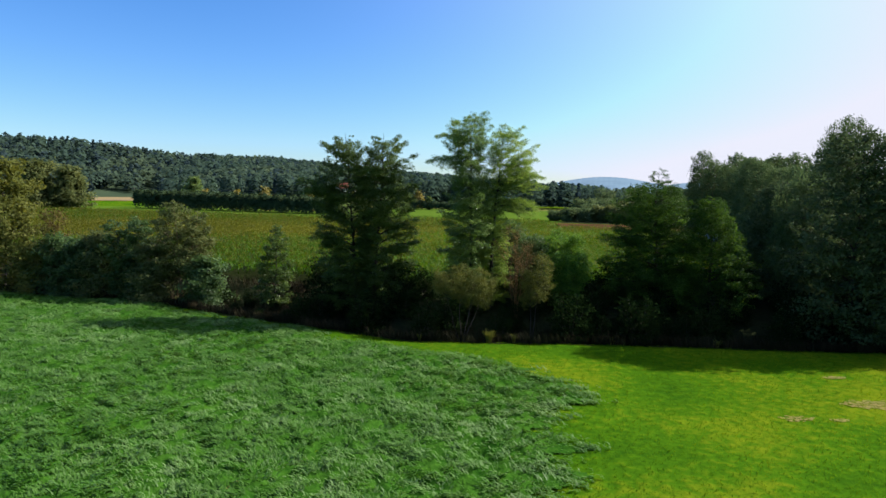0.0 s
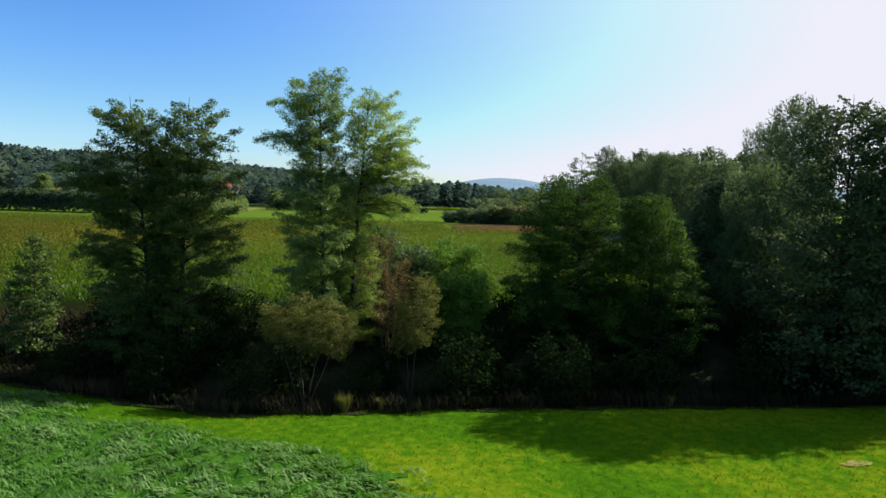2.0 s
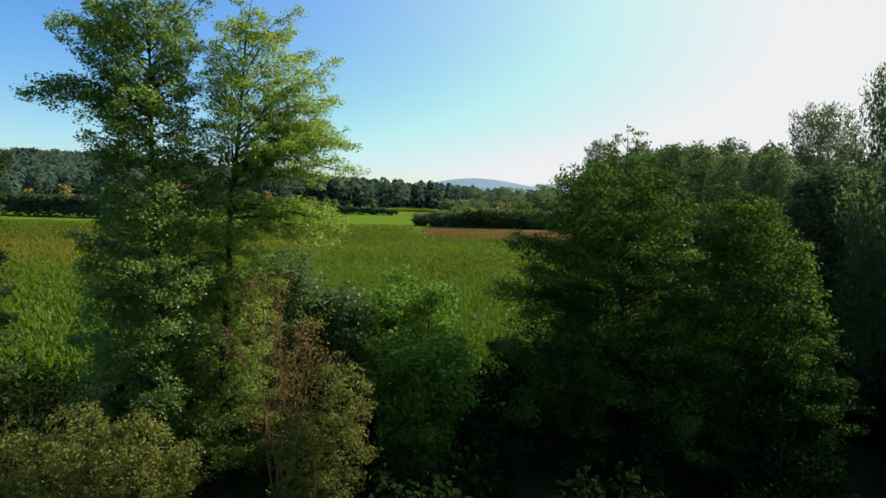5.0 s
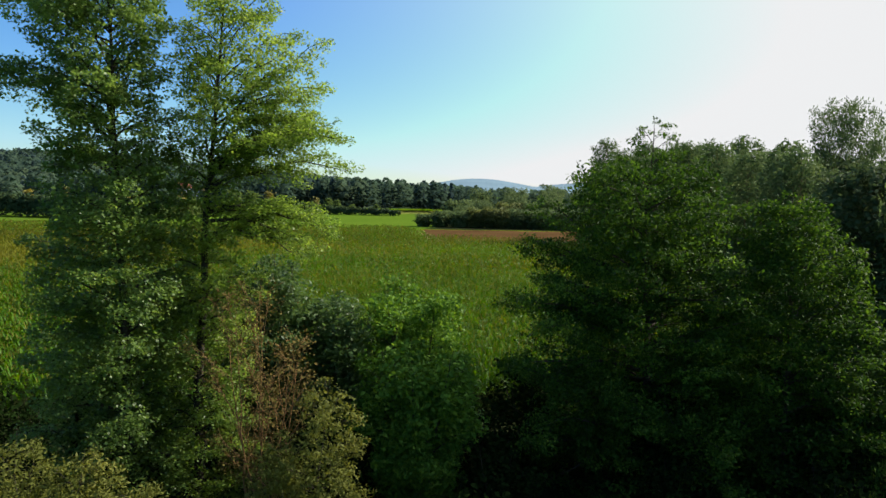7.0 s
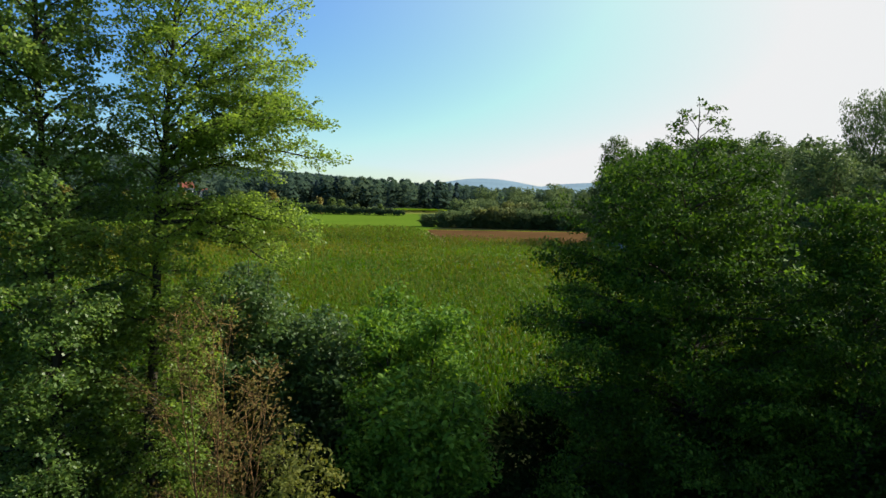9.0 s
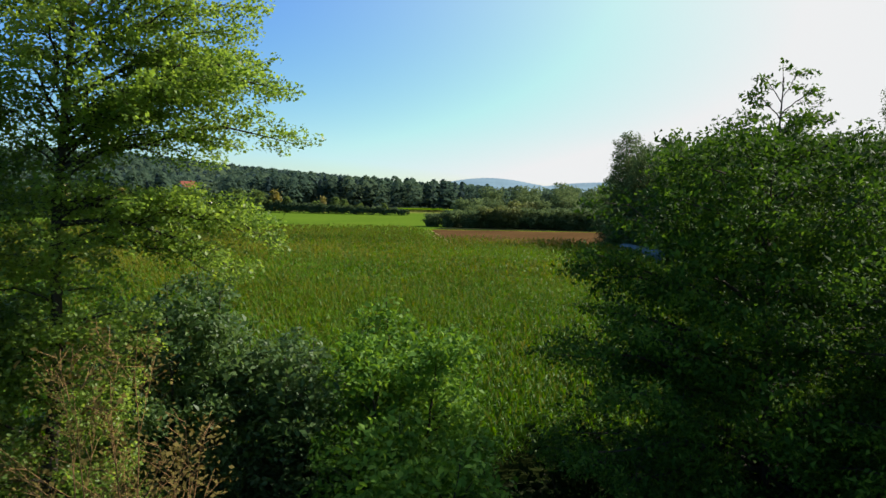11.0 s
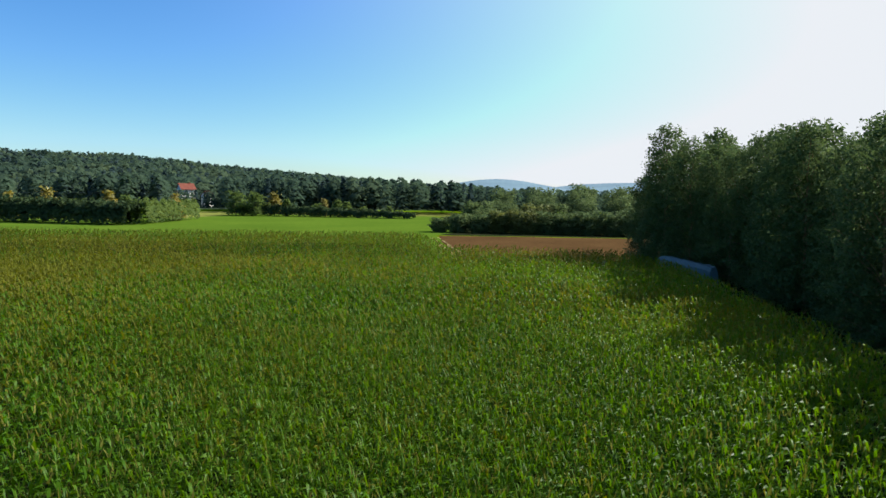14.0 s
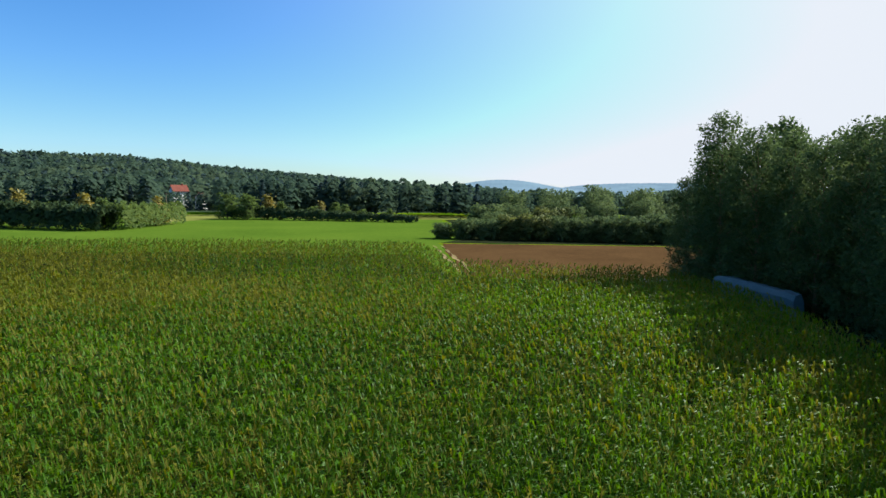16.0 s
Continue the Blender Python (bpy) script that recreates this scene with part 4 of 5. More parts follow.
leafy("young_alder", "small dark conical young alder at the maize edge", "tree", -17.9, 72.0, 8, ALDER_SHADED,
      [((0, 0), (0, 0, 6.3), 40, 0.08, even([0, 0.2, 0.45, 0.7, 0.9, 1], [2.1, 2.4, 2.2, 1.6, 0.7, 0.1]))], leaf=0.17, aspect=0.8, clump=0.4, per=34, radius=0.1, fill=60)
BRK = dict(profile=round_shape, twigs=7, clump=0.36, leaf=0.33)
leafy("brook_tree", "bushy green tree with a pale leaning trunk by the brook", "tree", -30.0, 77.0, 9, OLIVE, [((0, 0), (-0.8, 0, 8.6), 44, 0.3, even([0.2, 0.4, 0.65, 0.85, 1], [2.4, 3.8, 3.6, 2.2, 0.4])), ((0.4, 0), (1.9, 0.3, 7.4), 26, 0.35, even([0.2, 0.4, 0.65, 0.85, 1], [1.6, 2.5, 2.4, 1.6, 0.4]))], bark=PALEBARK, leaf=0.22, clump=0.5, per=30, flat=0.6, radius=0.14, fill=50)
leafy("brook_tree", "dark bushy tree by the brook", "tree", -36.5, 78.5, 10, SHRUB_DARK, bush_stems(10, 3, 1.8, 6.6, 26, 2.6, 0.06), leaf=0.22, clump=0.5, per=30, flat=0.6, radius=0.12, fill=60)
plant("brook_tree", "low green bush by the brook", "bush", -43.5, 80.5, 12, SHRUB_DARK, profile=bush_shape, twigs=7, clump=0.36, leaf=0.26, top=3.2, spread=3.4, limbs=70, first=0.02, per_twig=34, radius=0.12)
for x, y, tp, sd in ((-40.5, 79.6, 4.2, 112), (-46.5, 81.2, 3.6, 113), (-33.3, 76.8, 3.0, 114), (-26.5, 75.0, 1.8, 115)):
    plant("brook_bush", "low mixed green bush along the brook", "bush", x, y, sd, (OLIVE, SHRUB_DARK)[sd % 2], profile=bush_shape, twigs=6, clump=0.36, leaf=0.26, top=tp, spread=3.2, limbs=60, first=0.02, per_twig=30, radius=0.1, group="low bushes by the brook")
plant("willow_bush", "yellowish green willow beside the brook", "tree", -55.0, 84.0, 13, SALLOW, **BRK, top=12.6, spread=5.0, limbs=90, first=0.05, per_twig=28, radius=0.2, hang=0.4)
plant("brook_tree", "thin half-bare tree with brownish leaves", "tree", -47.5, 82.0, 14, DRYLEAF, bark=PALEBARK, profile=round_shape, twigs=5, clump=0.3, leaf=0.2, height=10.5, spread=2.8, limbs=40, first=0.15, per_twig=18, radius=0.12)
plant("brook_tree", "low yellow-green willow scrub by the brook", "bush", -50.0, 82.5, 17, SALLOW, profile=bush_shape, twigs=7, clump=0.36, leaf=0.26, height=6.0, spread=3.6, limbs=60, first=0.02, per_twig=30, radius=0.12)
plant("far_oak", "broad olive-green tree at the far corner of the maize", "tree", -158, 262, 15, OLIVE, z=-1.5, height=19, spread=10, profile=bush_shape, limbs=80, first=0.03, twigs=7, per_twig=20, clump=0.9, radius=0.4, leaf=1.0)
plant("far_oak", "broad brownish tree at the far corner of the maize", "tree", -146, 264, 16, OLIVE, z=-1.5, height=17, spread=8, profile=bush_shape, limbs=80, first=0.03, twigs=7, per_twig=20, clump=0.9, radius=0.4, leaf=1.0)
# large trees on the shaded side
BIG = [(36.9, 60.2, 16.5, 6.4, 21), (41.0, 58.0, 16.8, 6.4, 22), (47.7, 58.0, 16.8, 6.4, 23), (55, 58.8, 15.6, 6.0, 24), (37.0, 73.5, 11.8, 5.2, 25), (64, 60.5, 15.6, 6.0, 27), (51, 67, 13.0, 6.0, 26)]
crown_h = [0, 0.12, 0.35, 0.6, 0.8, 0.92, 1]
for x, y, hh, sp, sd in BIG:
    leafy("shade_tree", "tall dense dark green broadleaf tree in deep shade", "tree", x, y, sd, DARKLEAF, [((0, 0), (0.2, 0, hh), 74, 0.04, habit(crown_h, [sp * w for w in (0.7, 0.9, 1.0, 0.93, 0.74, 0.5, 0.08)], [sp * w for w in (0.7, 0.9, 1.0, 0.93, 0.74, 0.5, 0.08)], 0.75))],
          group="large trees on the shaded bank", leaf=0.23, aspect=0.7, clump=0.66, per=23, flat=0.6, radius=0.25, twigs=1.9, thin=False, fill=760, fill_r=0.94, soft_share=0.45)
WIL = dict(fill=380, leaf=0.27, aspect=0.28, hang=2.2, up=0.1, clump=0.5, per=40, flat=1.5, elev=(0.5, 1.1), arch=0.16, droop=0.35, radius=0.24, twigs=2.2, thin=False)
for x, y, hh, sp, sd, lab in ((36.2, 67.8, 12.4, 3.6, 28, "feathery willow with drooping pale twigs"), (47.0, 79.5, 19.6, 4.4, 29, "very tall pale willow above the shaded trees"), (58.4, 100.6, 19.6, 4.6, 30, "tall pale weeping willow above the wood")):
    leafy("silver_willow", lab, "tree", x, y, sd, BIRCH, [((0, 0), (0, 0, hh), 70, 0.1, even([0, 0.3, 0.6, 0.8, 0.92, 1], [sp * w for w in (0.8, 1.0, 0.95, 0.85, 0.6, 0.15)]))], **WIL)
# bushes in front
SAL = dict(leaf=0.1, aspect=0.42, up=0.3, clump=0.36, per=96, flat=0.75, fill=30, elev=(0.3, 0.9), twigs=3.0)
leafy("sallow_bush", "spreading sallow with dull yellow-green leaves", "bush", 1.8, 60.9, 31, SALLOW, [
    ((-0.2, 0), (-2.3, 0.2, 3.0), 14, 0.66, even([0.6, 0.75, 0.9, 1], [0.8, 1.1, 0.8, 0.2])), ((0, 0.1), (-0.2, 0.3, 3.7), 18, 0.55, even([0.5, 0.7, 0.9, 1], [1.2, 1.5, 1.0, 0.2])),
    ((0.1, 0), (1.5, -0.2, 3.3), 18, 0.55, even([0.5, 0.7, 0.9, 1], [1.2, 1.5, 1.0, 0.2])), ((0.2, 0), (2.6, 0, 2.3), 12, 0.6, even([0.5, 0.7, 0.9, 1], [0.8, 1.1, 0.8, 0.2]))], radius=0.055, **SAL)
leafy("sallow_bush", "upright sallow with dull yellow-green leaves", "bush", 8.3, 61.2, 32, SALLOW, [
    ((0, 0), (0.9, 0.2, 4.7), 22, 0.5, even([0.4, 0.6, 0.8, 0.92, 1], [0.8, 1.3, 1.2, 0.7, 0.15])), ((-0.1, 0), (-0.4, -0.2, 3.2), 16, 0.5, even([0.4, 0.6, 0.8, 0.92, 1], [0.8, 1.0, 0.9, 0.5, 0.15]))], radius=0.055, **SAL)
plant("withered_bush", "withered bush with bare reddish twigs and dry leaves", "bush", 7.1, 64.6, 33, DRYLEAF, bark=REDTWIG, top=6.7, spread=2.4, profile=bush_shape, limbs=76, first=0.2, elev=(0.7, 1.2), bend=0.1, twigs=10, per_twig=6, clump=0.2, radius=0.12, leaf=0.1, stems=6, stem_fan=1.7, inner=1.0)
SHB = dict(fill=46, fill_r=0.75, twigs=1.9, soft_share=0.12, aspect=0.5, up=0.4, hang=0.5, elev=(0.35, 1.0), flat=0.7, radius=0.09)
leafy("green_shrub", "bright green ash-like shrub beside the maize", "bush", 12.7, 70.4, 34, SHRUB, bush_stems(34, 5, 1.7, 6.5, 13, 1.7), leaf=0.15, clump=0.5, per=84, **SHB)
leafy("green_shrub", "dark grey-green elder shrub", "bush", 9.6, 70.0, 35, SHRUB_DARK, bush_stems(35, 4, 1.1, 5.7, 12, 1.5), leaf=0.15, clump=0.5, per=84, **SHB)
leafy("green_shrub", "leafy green shrub in front of the maize", "bush", 12.4, 66.2, 36, SHRUB, bush_stems(36, 5, 1.5, 4.4, 12, 1.7), leaf=0.15, clump=0.5, per=84, **SHB)
leafy("green_shrub", "dark elder shrub at the foot of the alders", "bush", 7.0, 70.2, 37, SHRUB_DARK, bush_stems(37, 4, 1.3, 7.3, 14, 1.8), leaf=0.15, clump=0.5, per=84, **SHB)
# low shrubs whose leaf colour already carries the shade of the trees
under = [leafy("brook_shrub", "low shrub under the brook trees, shade painted into its leaves", "bush", 0, 0, 40 + k, SHADELEAF, bush_stems(40 + k, 3, 1.0, 4.4, 16, 1.6, 0.04), group="shrubs under the trees", z=0, leaf=0.2, aspect=0.6, clump=0.5, per=15, flat=0.7, elev=(0.2, 1.0), radius=0.05, thin=False, fill=24, twigs=2.0) for k in range(3)]
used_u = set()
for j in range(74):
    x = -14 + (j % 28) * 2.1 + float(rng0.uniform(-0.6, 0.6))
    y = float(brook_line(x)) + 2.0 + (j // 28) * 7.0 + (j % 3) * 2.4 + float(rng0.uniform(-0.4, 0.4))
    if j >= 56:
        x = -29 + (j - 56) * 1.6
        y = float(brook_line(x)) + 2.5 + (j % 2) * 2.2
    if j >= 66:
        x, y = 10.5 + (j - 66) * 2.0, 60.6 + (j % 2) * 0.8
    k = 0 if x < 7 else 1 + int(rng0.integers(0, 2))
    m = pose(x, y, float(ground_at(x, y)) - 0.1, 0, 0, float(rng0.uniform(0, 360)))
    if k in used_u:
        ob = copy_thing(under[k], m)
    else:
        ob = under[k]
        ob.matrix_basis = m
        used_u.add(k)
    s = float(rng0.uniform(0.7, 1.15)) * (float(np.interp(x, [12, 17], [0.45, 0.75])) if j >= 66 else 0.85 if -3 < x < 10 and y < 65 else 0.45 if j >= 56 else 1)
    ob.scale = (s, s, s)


# ---- maize ----
def maize(name, seed, sel, row, step, leaves_n, segs, label, size=1.0, plume=0.034):
    """Standing maize in rows along the valley: each plant a fan of arched blades with a tassel on top."""
    rng = np.random.default_rng(seed)
    xs = np.arange(-170, 62, step)
    ys = np.arange(71, 279, row)
    X, Y = np.meshgrid(xs, ys)
    X, Y = X.ravel() + rng.uniform(-0.5, 0.5, X.size) * step, Y.ravel() + rng.normal(0, 0.09, X.size)
    Y = Y - X * 0.03
    keep = inside(X, Y, CORN) & sel(X, Y) & (np.abs(X) < 0.72 * Y)
    X, Y = X[keep], Y[keep]
    n = len(X)
    H = 2.4 * rng.normal(1, 0.06, n) * (1 + 0.05 * np.sin(X * 0.35) * np.sin(Y * 0.22))
    Z = np.maximum(ground_at(X, Y), -1.45)
    k = leaves_n
    az = (rng.normal(0, 0.5, n)[:, None] + np.arange(k)[None, :] * np.pi + rng.normal(0, 0.5, (n, k))).ravel()
    hf = (np.linspace(0.45, 0.95, k)[None, :] + rng.normal(0, 0.03, (n, k))).ravel()
    hh = np.repeat(H, k) * hf
    L = rng.uniform(0.6, 0.95, n * k) * size * (1.15 - 0.35 * hf)
    W = rng.uniform(0.036, 0.06, n * k) * size * (1.7 if leaves_n < 5 else 1.0)
    bx, by, bz = np.repeat(X, k), np.repeat(Y, k), np.repeat(Z, k) + hh
    dx, dy = np.cos(az), np.sin(az)
    prof = [(0.0, 0.0, 0.8), (0.2, 0.55, 1.0), (0.48, 0.8, 0.8), (0.85, 0.62, 0.08)] if segs == 3 else [(0.0, 0.0, 0.9), (0.32, 0.5, 1.0), (0.84, 0.44, 0.12)]
    tw = rng.uniform(-0.5, 0.5, n * k)
    V = []
    for q, (o, u, w) in enumerate(prof):
        o = o * (1.45 - hf)
        cx, cy, cz = bx + dx * L * o, by + dy * L * o, bz + L * u
        px, py = -dy * W * w * 0.5, dx * W * w * 0.5
        tz = tw * W * w
        V += [np.stack([cx + px, cy + py, cz + tz], axis=1), np.stack([cx - px, cy - py, cz - tz], axis=1)]
    m = len(V)
    v = np.stack(V, axis=1).reshape(-1, 3)
    b = np.arange(n * k)[:, None] * m
    F = [b + np.array([[2 * q, 2 * q + 1, 2 * q + 3, 2 * q + 2]]) for q in range(len(prof) - 1)]
    f = np.concatenate(F)
    # tassels: two thin upright blades each
    ta = rng.uniform(0, np.pi, n * 2)
    tx, ty, tz = np.repeat(X, 2), np.repeat(Y, 2), np.repeat(Z + H, 2)
    ox, oy = np.cos(ta) * plume * size, np.sin(ta) * plume * size
    lx, ly = rng.normal(0, 0.10, n * 2), rng.normal(0, 0.10, n * 2)
    tv = np.stack([np.stack([tx + ox, ty + oy, tz - 0.1], 1), np.stack([tx - ox, ty - oy, tz - 0.1], 1), np.stack([tx + lx, ty + ly, tz + 0.24], 1)], axis=1).reshape(-1, 3)
    tf = np.arange(len(tv)).reshape(-1, 3) + len(v)
    tan = np.exp(-((Y - 156 - 0.12 * X) / 36) ** 2) * np.clip((12 - X) / 30, 0, 1)
    dry = 0.03 + 0.12 * np.clip((Y - 95) / 30, 0, 1) + 0.62 * tan + 0.14 * np.clip((8 - X) / 40, 0, 1) * np.clip((Y - 98) / 45, 0, 1) + 0.22 * np.clip((Y - 115) / 60, 0, 1) + np.interp(Y, [90, 130], [0.1, 0.28]) * np.sin(X * 0.09 + 1.0) * np.sin(Y * 0.13 + 0.05 * X)
    ripe = (rng.uniform(0, 1, n) < dry).astype(int)
    idx = np.concatenate([np.repeat(ripe, k)] * (len(prof) - 1) + [np.full(len(tf), 2)])
    return stuff(name, np.concatenate([v, tv]), [f, tf], [MAIZE, MAIZE_RIPE, TASSEL], label, "maize", idx)


fray = lambda x, y: 7 * np.sin(x * 1.7 + 3 * np.sin(y * 2.1)) + 5 * np.sin(y * 5.3 + x * 3.1)
near_zone = lambda x, y: (np.abs(x - 0.19 * y) + fray(x, y) < 11 + np.maximum(0, y - 92) * 0.5) & (y + fray(x, y) < 116)
mid_zone = lambda x, y: (np.abs(x - 0.19 * y) + fray(x, y) < 30 + (y - 72) * 0.5) & (y + fray(x, y) < 160) & ~near_zone(x, y)
maize("maize_crop", 91, near_zone, 0.7, 0.18, 10, 2, "standing green maize with pale tassels in dense rows", 1.0, 0.02)
maize("maize_crop", 92, mid_zone, 0.75, 0.36, 4, 2, "standing green maize in dense rows in the open field", 1.2, 0.042)
maize("maize_crop", 93, lambda x, y: ~near_zone(x, y) & ~mid_zone(x, y), 0.75, 1.0, 3, 2, "ripening olive-green maize stretching to the far pasture", 1.3, 0.058)


# ---- meadow grass ----
def patch_edge(x, y):
    """True where the tall grass lies flattened."""
    right = np.interp(y, [20, 28, 34, 38, 43, 50, 56, 60], [5.0, 6.3, 7.5, 6.5, 10.5, 6.0, -4, -12]) + 0.9 * np.sin(y * 1.7) + 0.6 * np.sin(y * 4.1 + 1)
    front = 19 + 2.5 * np.sin(x * 0.31) + 1.2 * np.sin(x * 0.83 + 2)
    left = -50 + 3.0 * np.sin(y * 0.23) + 1.5 * np.sin(y * 0.71)
    return (x < right) & (x > left) & (y > front) & (y < brook_line(x) - 1.0 - 1.2 * np.sin(x * 0.5) ** 2)


def grass(name, seed, n, xr, yr, want, length, width, lean, mat, label, clump=0.0):
    rng = np.random.default_rng(seed)
    x, y = rng.uniform(*xr, n), rng.uniform(*yr, n)
    if clump:
        cx, cy = rng.uniform(*xr, n // 32), rng.uniform(*yr, n // 32)
        j = rng.integers(0, len(cx), n)
        x, y = cx[j] + rng.normal(0, clump, n), cy[j] + rng.normal(0, clump, n)
        ca = 2.9 + 0.5 * np.sin(cx * 0.23 + 0.7 * np.sin(cy * 0.31)) + rng.normal(0, 0.9, len(cx))
        a = ca[j] + rng.normal(0, 0.45, n)
        rise = rng.uniform(-0.05, 0.08, len(cx))[j]
    else:
        a = rng.uniform(0, 2 * np.pi, n)
        rise = np.zeros(n)
    keep = want(x, y)
    x, y, a, rise = x[keep], y[keep], a[keep], rise[keep]
    n = len(x)
    z = ground_at(x, y) + bumps(x, y) + rise + (mounds(x, y) if name == "lodged_grass" else 0)
    L = length * rng.uniform(0.6, 1.4, n)
    ln = np.clip(lean + rng.normal(0, 0.2, n), 0.05, 1.4)
    dx, dy = np.cos(a), np.sin(a)
    w = width * rng.uniform(0.7, 1.3, n)
    p0, p1, p2 = np.stack([x, y, z], 1), np.stack([x + dx * L * 0.5 * np.sin(ln * 0.6), y + dy * L * 0.5 * np.sin(ln * 0.6), z + 0.5 * L * np.cos(ln * 0.6)], 1), None
    p2 = p1 + np.stack([dx * L * 0.55 * np.sin(ln * 1.15), dy * L * 0.55 * np.sin(ln * 1.15), 0.5 * L * np.cos(ln * 1.15)], 1)
    s = np.stack([-dy, dx, np.zeros(n)], 1) * w[:, None]
    v = np.stack([p0, p1 + s, p2, p1 - s], axis=1).reshape(-1, 3)
    return stuff(name, v, np.arange(4 * n).reshape(n, 4), [mat], label, "grass")


in_view = lambda x, y: (np.abs(x - 0.08 * y) < 0.72 * y + 4) & (y < brook_line(x) + 1)
def mounds(x, y):
    """The swell of the flattened tufts."""
    u, w = x + 0.9 * np.sin(y * 0.8) + 0.4 * np.sin(x * 2.1 + y), y + 0.8 * np.sin(x * 0.7 + 1) + 0.3 * np.sin(y * 2.6 - x)
    n = np.sin(u * 2.9) * np.sin(w * 3.3) + 0.7 * np.sin(u * 5.3 + 1.7 * w) * np.sin(w * 4.7 + 2)
    n = n + 0.8 * np.sin(u * 8.1 - w) * np.sin(w * 7.3 + 0.5 * u)
    inner = sum(patch_edge(x + 1.6 * math.cos(k * 0.785), y + 1.6 * math.sin(k * 0.785)).astype(float) for k in range(8)) / 8
    return (0.16 + 0.12 * n + 0.07 * np.sin(u * 0.9) * np.sin(w * 1.1)) * inner ** 2


def lodged_floor():
    """The dark matted turf between the flattened tufts."""
    xs, ys = np.arange(-56, 14, 0.25), np.arange(14, 82, 0.25)
    X, Y = np.meshgrid(xs, ys)
    rng = np.random.default_rng(8)
    Z = ground_at(X, Y) + bumps(X, Y) + 0.02 + mounds(X, Y) + 0.02 * rng.uniform(0, 1, X.shape)
    n = len(xs)
    i = (np.arange(len(ys) - 1)[:, None] * n + np.arange(n - 1)[None, :]).ravel()
    v = np.stack([X, Y, Z], axis=-1).reshape(-1, 3)
    c = v[i] + 0.2
    i = i[patch_edge(c[:, 0] + 0.9, c[:, 1])]
    f = np.stack([i, i + 1, i + n + 1, i + n], axis=-1)
    tagged(new("matted_turf", mesh_np("matted_turf", v, [f], [MATTED], smooth=True)), "dark green matted turf under flattened grass", "turf", kind="structure")


lodged_floor()
grass("lodged_grass", 101, 300000, (-54, 14), (16, 82), lambda x, y: patch_edge(x + 0.5 * np.sin(x * 7.3 + y * 5.1), y), 0.34, 0.034, 1.25, LODGED, "tall grass lying flattened in tufts", clump=0.30)
grass("short_grass", 102, 190000, (-60, 60), (22, 84), lambda x, y: in_view(x, y) & ~patch_edge(x, y), 0.13, 0.02, 0.7, BLADE, "short bright green mown grass")
grass("bank_scrub", 104, 44000, (-62, -9), (62, 100), lambda x, y: (y > brook_line(x) + 0.5) & (y < np.interp(x, [-60, -24, -8], [94, 82, 77])), 0.85, 0.04, 0.5, WEED, "rank reddish brown weeds on the bank below the maize", clump=0.6)
grass("bank_weeds", 103, 150000, (-62, 62), (56, 90), lambda x, y: np.abs(y - brook_line(x) - 1.6) < 2.1 + 0.5 * np.sin(x * 0.9), 0.95, 0.03, 0.45, WEED, "rank brown and green weeds along the brook", clump=0.5)


def reed_tuft(x, y, n, spread, height, seed):
    """A tuft of dry reeds: thin blades fanning from one root."""
    rng = np.random.default_rng(seed)
    a = rng.uniform(0, 2 * np.pi, n)
    r0, r1 = rng.uniform(0, 0.25, n) * spread, rng.uniform(0.3, 1.0, n) * spread
    z0 = float(ground_at(x, y)) - 0.05
    hgt = height * rng.uniform(0.6, 1.1, n)
    ca, sa = np.cos(a), np.sin(a)
    p0 = np.stack([ca * r0, sa * r0, np.zeros(n)], 1)
    p1 = np.stack([ca * (r0 * 0.5 + r1 * 0.4), sa * (r0 * 0.5 + r1 * 0.4), hgt * 0.65], 1)
    p2 = np.stack([ca * r1, sa * r1, hgt], 1)
    w = np.stack([-sa, ca, np.zeros(n)], 1) * 0.025
    v = np.stack([p0, p1 + w, p2, p1 - w], axis=1).reshape(-1, 3)
    ob = new("reed_tuft", mesh_np("reed_tuft", v, [np.arange(4 * n).reshape(n, 4)], [TASSEL]))
    ob.matrix_world = pose(x, y, z0)
    tagged(ob, "dry tan tuft of reeds at the meadow's edge", "reeds", "reed tufts")


for k, (x, y, n, sp, hh) in enumerate([(4.2, 58.9, 260, 0.8, 1.2), (6.4, 59.0, 90, 0.5, 0.9), (-2.0, 59.4, 60, 0.4, 0.8), (15.0, 58.6, 80, 0.5, 0.9), (24.0, 57.8, 90, 0.6, 0.9)]):
    reed_tuft(x, y, n, sp, hh, 200 + k)


WORN = ((21.3, 39.2, 1.0, 0.5), (23.6, 38.8, 0.6, 0.3), (27.6, 41.8, 2.2, 0.9), (30.5, 40.0, 2.2, 0.8), (33.0, 42.5, 1.8, 0.5), (28.5, 48.0, 0.9, 0.3), (-9.5, 28.6, 0.9, 0.5))


def worn(x, y):
    """Where the turf is dry and thin, with ragged edges."""
    r = np.zeros(len(x), bool)
    for cx, cy, rx, ry in WORN:
        r |= ((x - cx) / rx) ** 2 + ((y - cy) / ry) ** 2 + 0.6 * np.sin(x * 6.1) * np.sin(y * 7.7) < 0.8
    return r


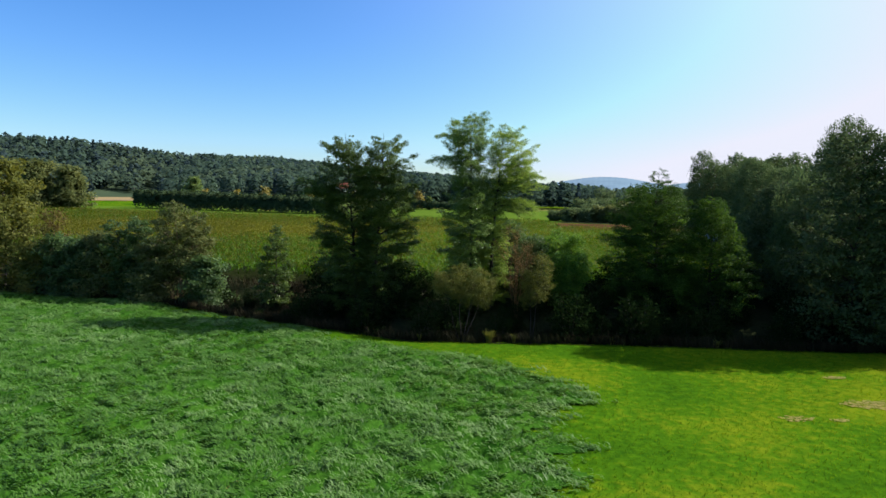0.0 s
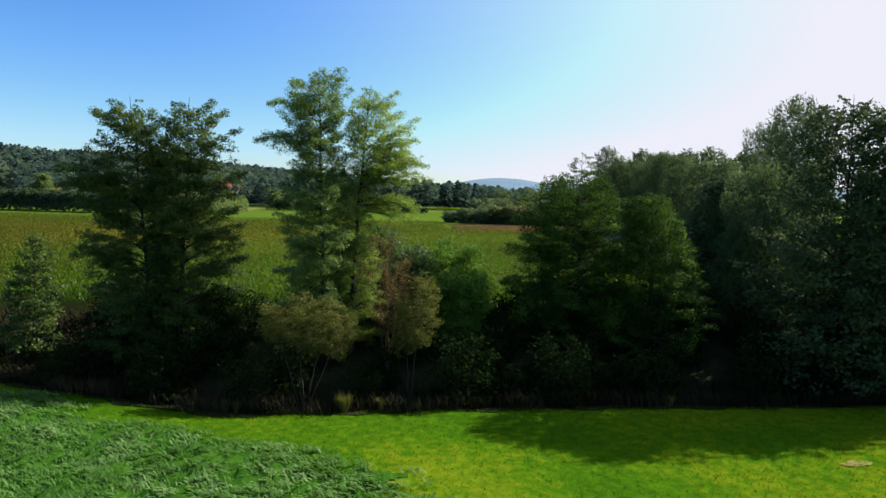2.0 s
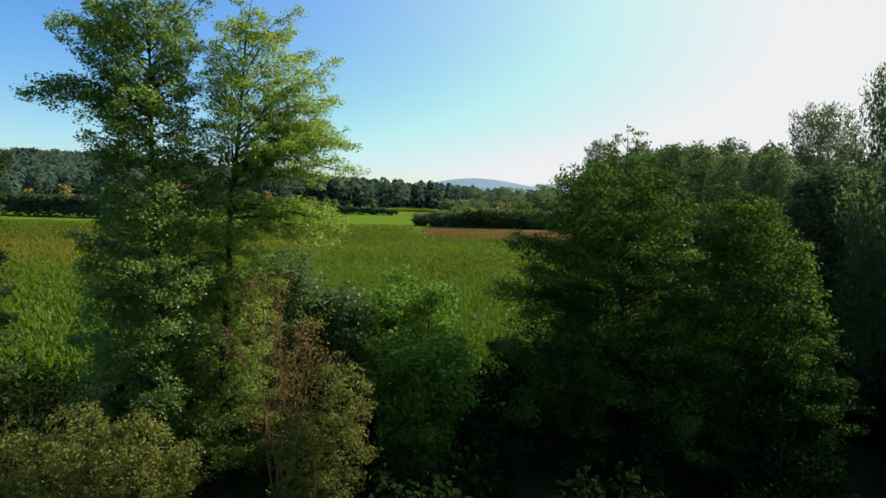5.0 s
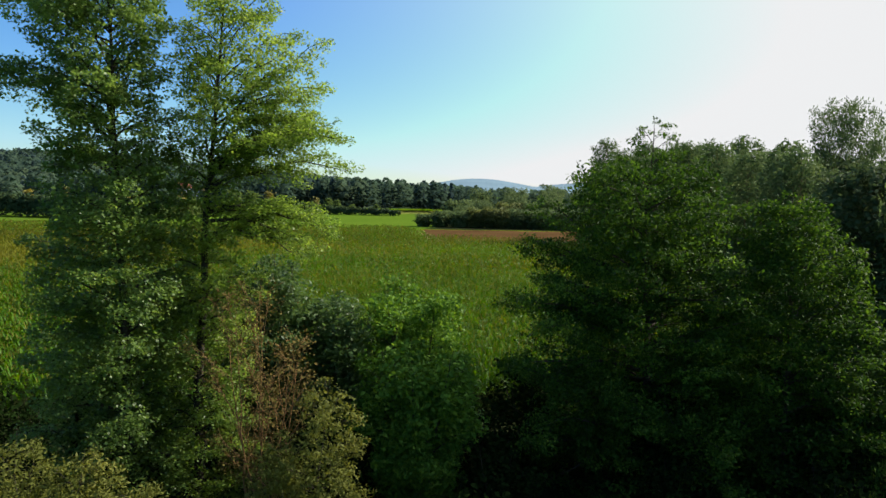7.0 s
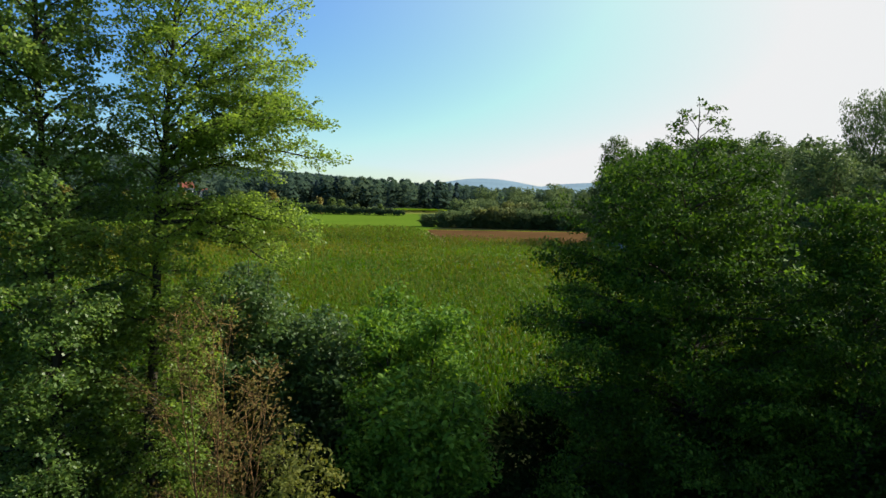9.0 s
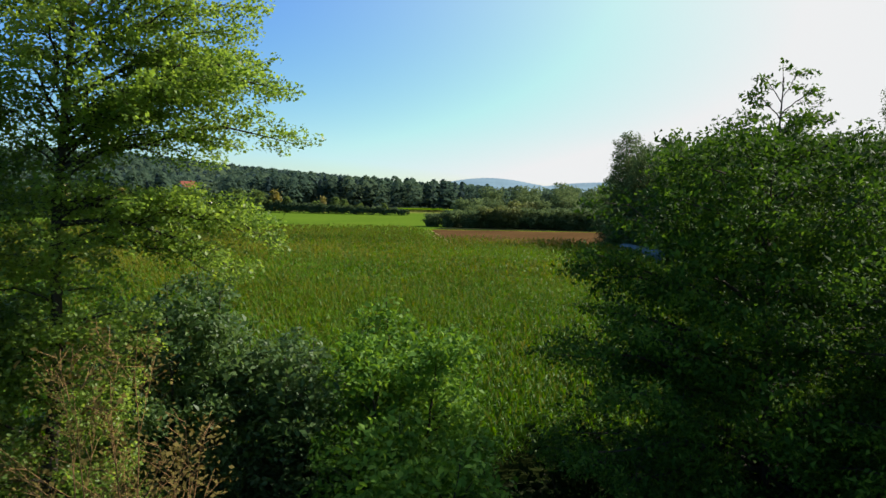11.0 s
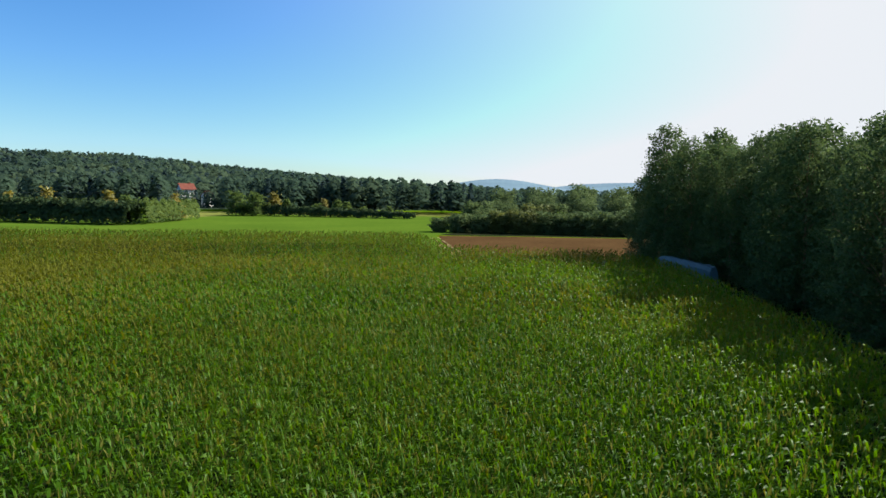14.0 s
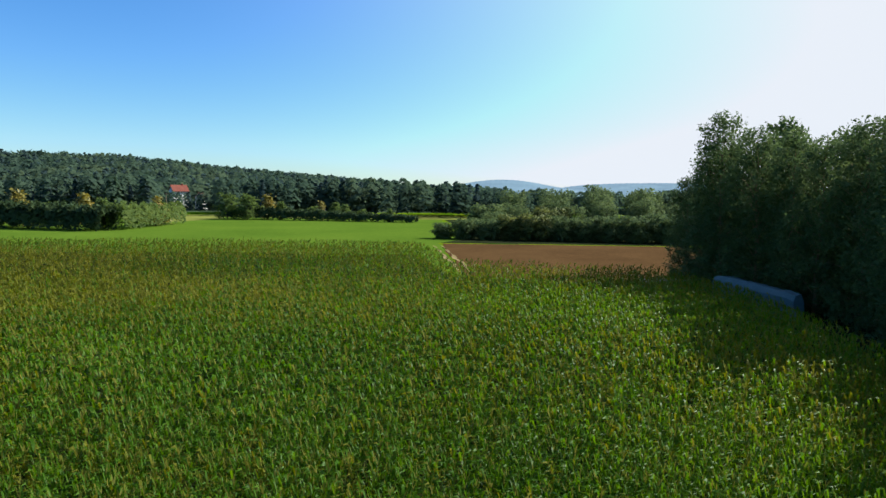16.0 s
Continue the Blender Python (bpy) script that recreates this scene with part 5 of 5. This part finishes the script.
def dry_turf():
    """Flakes of bare, dry turf scattered over the worn places."""
    rng = np.random.default_rng(105)
    x, y = rng.uniform(-11, 36, 210000), rng.uniform(27, 50, 210000)
    keep = worn(x, y)
    x, y = x[keep], y[keep]
    n = len(x)
    a = np.linspace(0, 2 * np.pi, 6, endpoint=False)[None, :] + rng.uniform(0, 1, (n, 1))
    r = rng.uniform(0.018, 0.065, (n, 1)) * rng.uniform(0.6, 1.2, (n, 6))
    X, Y = x[:, None] + np.cos(a) * r * 1.6, y[:, None] + np.sin(a) * r * 0.8
    Z = ground_at(X, Y) + bumps(X, Y) + 0.02 + rng.uniform(0, 0.05, (n, 1))
    v = np.stack([X, Y, Z], axis=-1).reshape(-1, 3)
    return stuff("dry_turf", v, np.arange(6 * n).reshape(n, 6), [DRYBLADE], "dry yellowish worn turf in the meadow", "turf")


dry_turf()


# ---- sheeted heap, house, pole ----
def sheeted_heap():
    bm = bmesh.new()
    prof = [(-1.1, 0.0), (-1.02, 1.2), (-0.9, 2.2), (-0.5, 2.75), (0.4, 2.75), (0.9, 2.2), (1.02, 1.2), (1.1, 0.0)]
    rings = []
    rng = np.random.default_rng(3)
    for i in range(15):
        t = i / 14
        e = min(1.0, 0.55 + 4 * min(t, 1 - t))
        rings.append([bm.verts.new((px * e + float(rng.normal(0, 0.04)), (t - 0.5) * 15.4, pz * (0.8 + 0.2 * e) + float(rng.normal(0, 0.05)) * (pz > 0))) for px, pz in prof])
    for a, b in zip(rings, rings[1:]):
        for j in range(len(prof) - 1):
            bm.faces.new((a[j], a[j + 1], b[j + 1], b[j]))
    bm.faces.new(rings[0])
    bm.faces.new(list(reversed(rings[-1])))
    me = bpy.data.meshes.new("silage_clamp")
    bm.to_mesh(me)
    bm.free()
    me.materials.append(TARP)
    ob = new("silage_clamp", me)
    ob.matrix_world = pose(59.6, 152.4, -1.5, 0, 0, -3)
    tagged(ob, "long silage clamp under a pale blue plastic sheet", "silage clamp")


sheeted_heap()


def box(bm, x0, x1, y0, y1, z0, z1):
    v = [bm.verts.new(p) for p in ((x0, y0, z0), (x1, y0, z0), (x1, y1, z0), (x0, y1, z0), (x0, y0, z1), (x1, y0, z1), (x1, y1, z1), (x0, y1, z1))]
    for q in ((0, 3, 2, 1), (4, 5, 6, 7), (0, 1, 5, 4), (1, 2, 6, 5), (2, 3, 7, 6), (3, 0, 4, 7)):
        bm.faces.new([v[i] for i in q])


def house(x, y, z, w, d, h, roof, turn, label):
    root = new("house")
    root.matrix_world = pose(x, y, z, 0, 0, turn)
    bm = bmesh.new()
    box(bm, -w / 2, w / 2, -d / 2, d / 2, -4, h)
    for s in (-1, 1):
        a, b, c = bm.verts.new((s * w / 2, -d / 2, h)), bm.verts.new((s * w / 2, d / 2, h)), bm.verts.new((s * w / 2, 0, h + roof - 0.15))
        bm.faces.new((a, b, c))
    part("wall", bm, WALLPAINT, root)
    bm = bmesh.new()
    for s in (-1, 1):
        q = [(-w / 2 - 0.5, s * (d / 2 + 0.6), h - 0.5), (w / 2 + 0.5, s * (d / 2 + 0.6), h - 0.5), (w / 2 + 0.5, 0, h + roof), (-w / 2 - 0.5, 0, h + roof)]
        lo = [bm.verts.new(p) for p in q]
        hi = [bm.verts.new((p[0], p[1], p[2] + 0.2)) for p in q]
        bm.faces.new(lo)
        bm.faces.new(hi)
        for i in range(4):
            bm.faces.new((lo[i], lo[(i + 1) % 4], hi[(i + 1) % 4], hi[i]))
    part("roof", bm, ROOFRED, root)
    for fx in (-0.3, 0.0, 0.3):
        for fz in (1.2, 3.8):
            if fz + 1.4 > h:
                continue
            bm = bmesh.new()
            box(bm, fx * w - 0.6, fx * w + 0.6, -d / 2 - 0.06, -d / 2 + 0.02, fz, fz + 1.3)
            part("window", bm, DARKGLASS, root)
    bm = bmesh.new()
    box(bm, w * 0.2, w * 0.2 + 0.7, -0.4, 0.4, h + roof - 0.8, h + roof + 0.9)
    part("chimney", bm, ROOFRED, root)
    return tagged(root, label, "house")


def by_angle(az, r):
    return EYE_X + r * math.sin(radians(az)), EYE_Y + r * math.cos(radians(az))


hx, hy = by_angle(-12.9, 398)
house(hx, hy, 5.6, 8.0, 7, 4.6, 3.0, 32, "white house with red tiled roof below the hill")
hx, hy = by_angle(-11.2, 415)
house(hx, hy, 3.4, 5, 5, 3.2, 2.2, 65, "smaller house with a red roof between trees")


def power_pole(x, y, z, h):
    root = new("power_pole")
    root.matrix_world = pose(x, y, z, 0, 0, 10)
    v, f = tubes([(np.array([[0, 0, -1], [0, 0, h * 0.5], [0, 0, h]], float), np.array([0.2, 0.17, 0.13]))], 8)
    part_np("pole", mesh_np("pole", v, [f], [WOODPOLE], smooth=True), root)
    bm = bmesh.new()
    box(bm, -1.2, 1.2, -0.08, 0.08, h - 0.9, h - 0.7)
    part("crossarm", bm, WOODPOLE, root)
    return tagged(root, "wooden power line pole with a crossarm", "power pole")


POLES = [(-61.7, 408.0, 11.0), (-179.0, 391.0, 10.0), (-300.0, 374.0, 10.0)]
for x, y, h in POLES:
    power_pole(x, y, -1.5, h)


def wire(a, b, side):
    """A sagging wire between the crossarms of two poles."""
    t = np.linspace(0, 1, 16)
    p = np.stack([a[0] + (b[0] - a[0]) * t, a[1] + (b[1] - a[1]) * t + side, -1.5 + a[2] - 0.75 + (b[2] - a[2]) * t - 3.2 * t * (1 - t)], axis=1)
    v, f = tubes([(p, np.full(16, 0.05))], 4)
    tagged(new("power_line", mesh_np("power_line", v, [f], [DARKGLASS])), "thin dark power line wire between wooden poles", "wire", "power lines")


for a, b in zip(POLES, POLES[1:]):
    for side in (-0.9, 0.0, 0.9):
        wire(a, b, side)
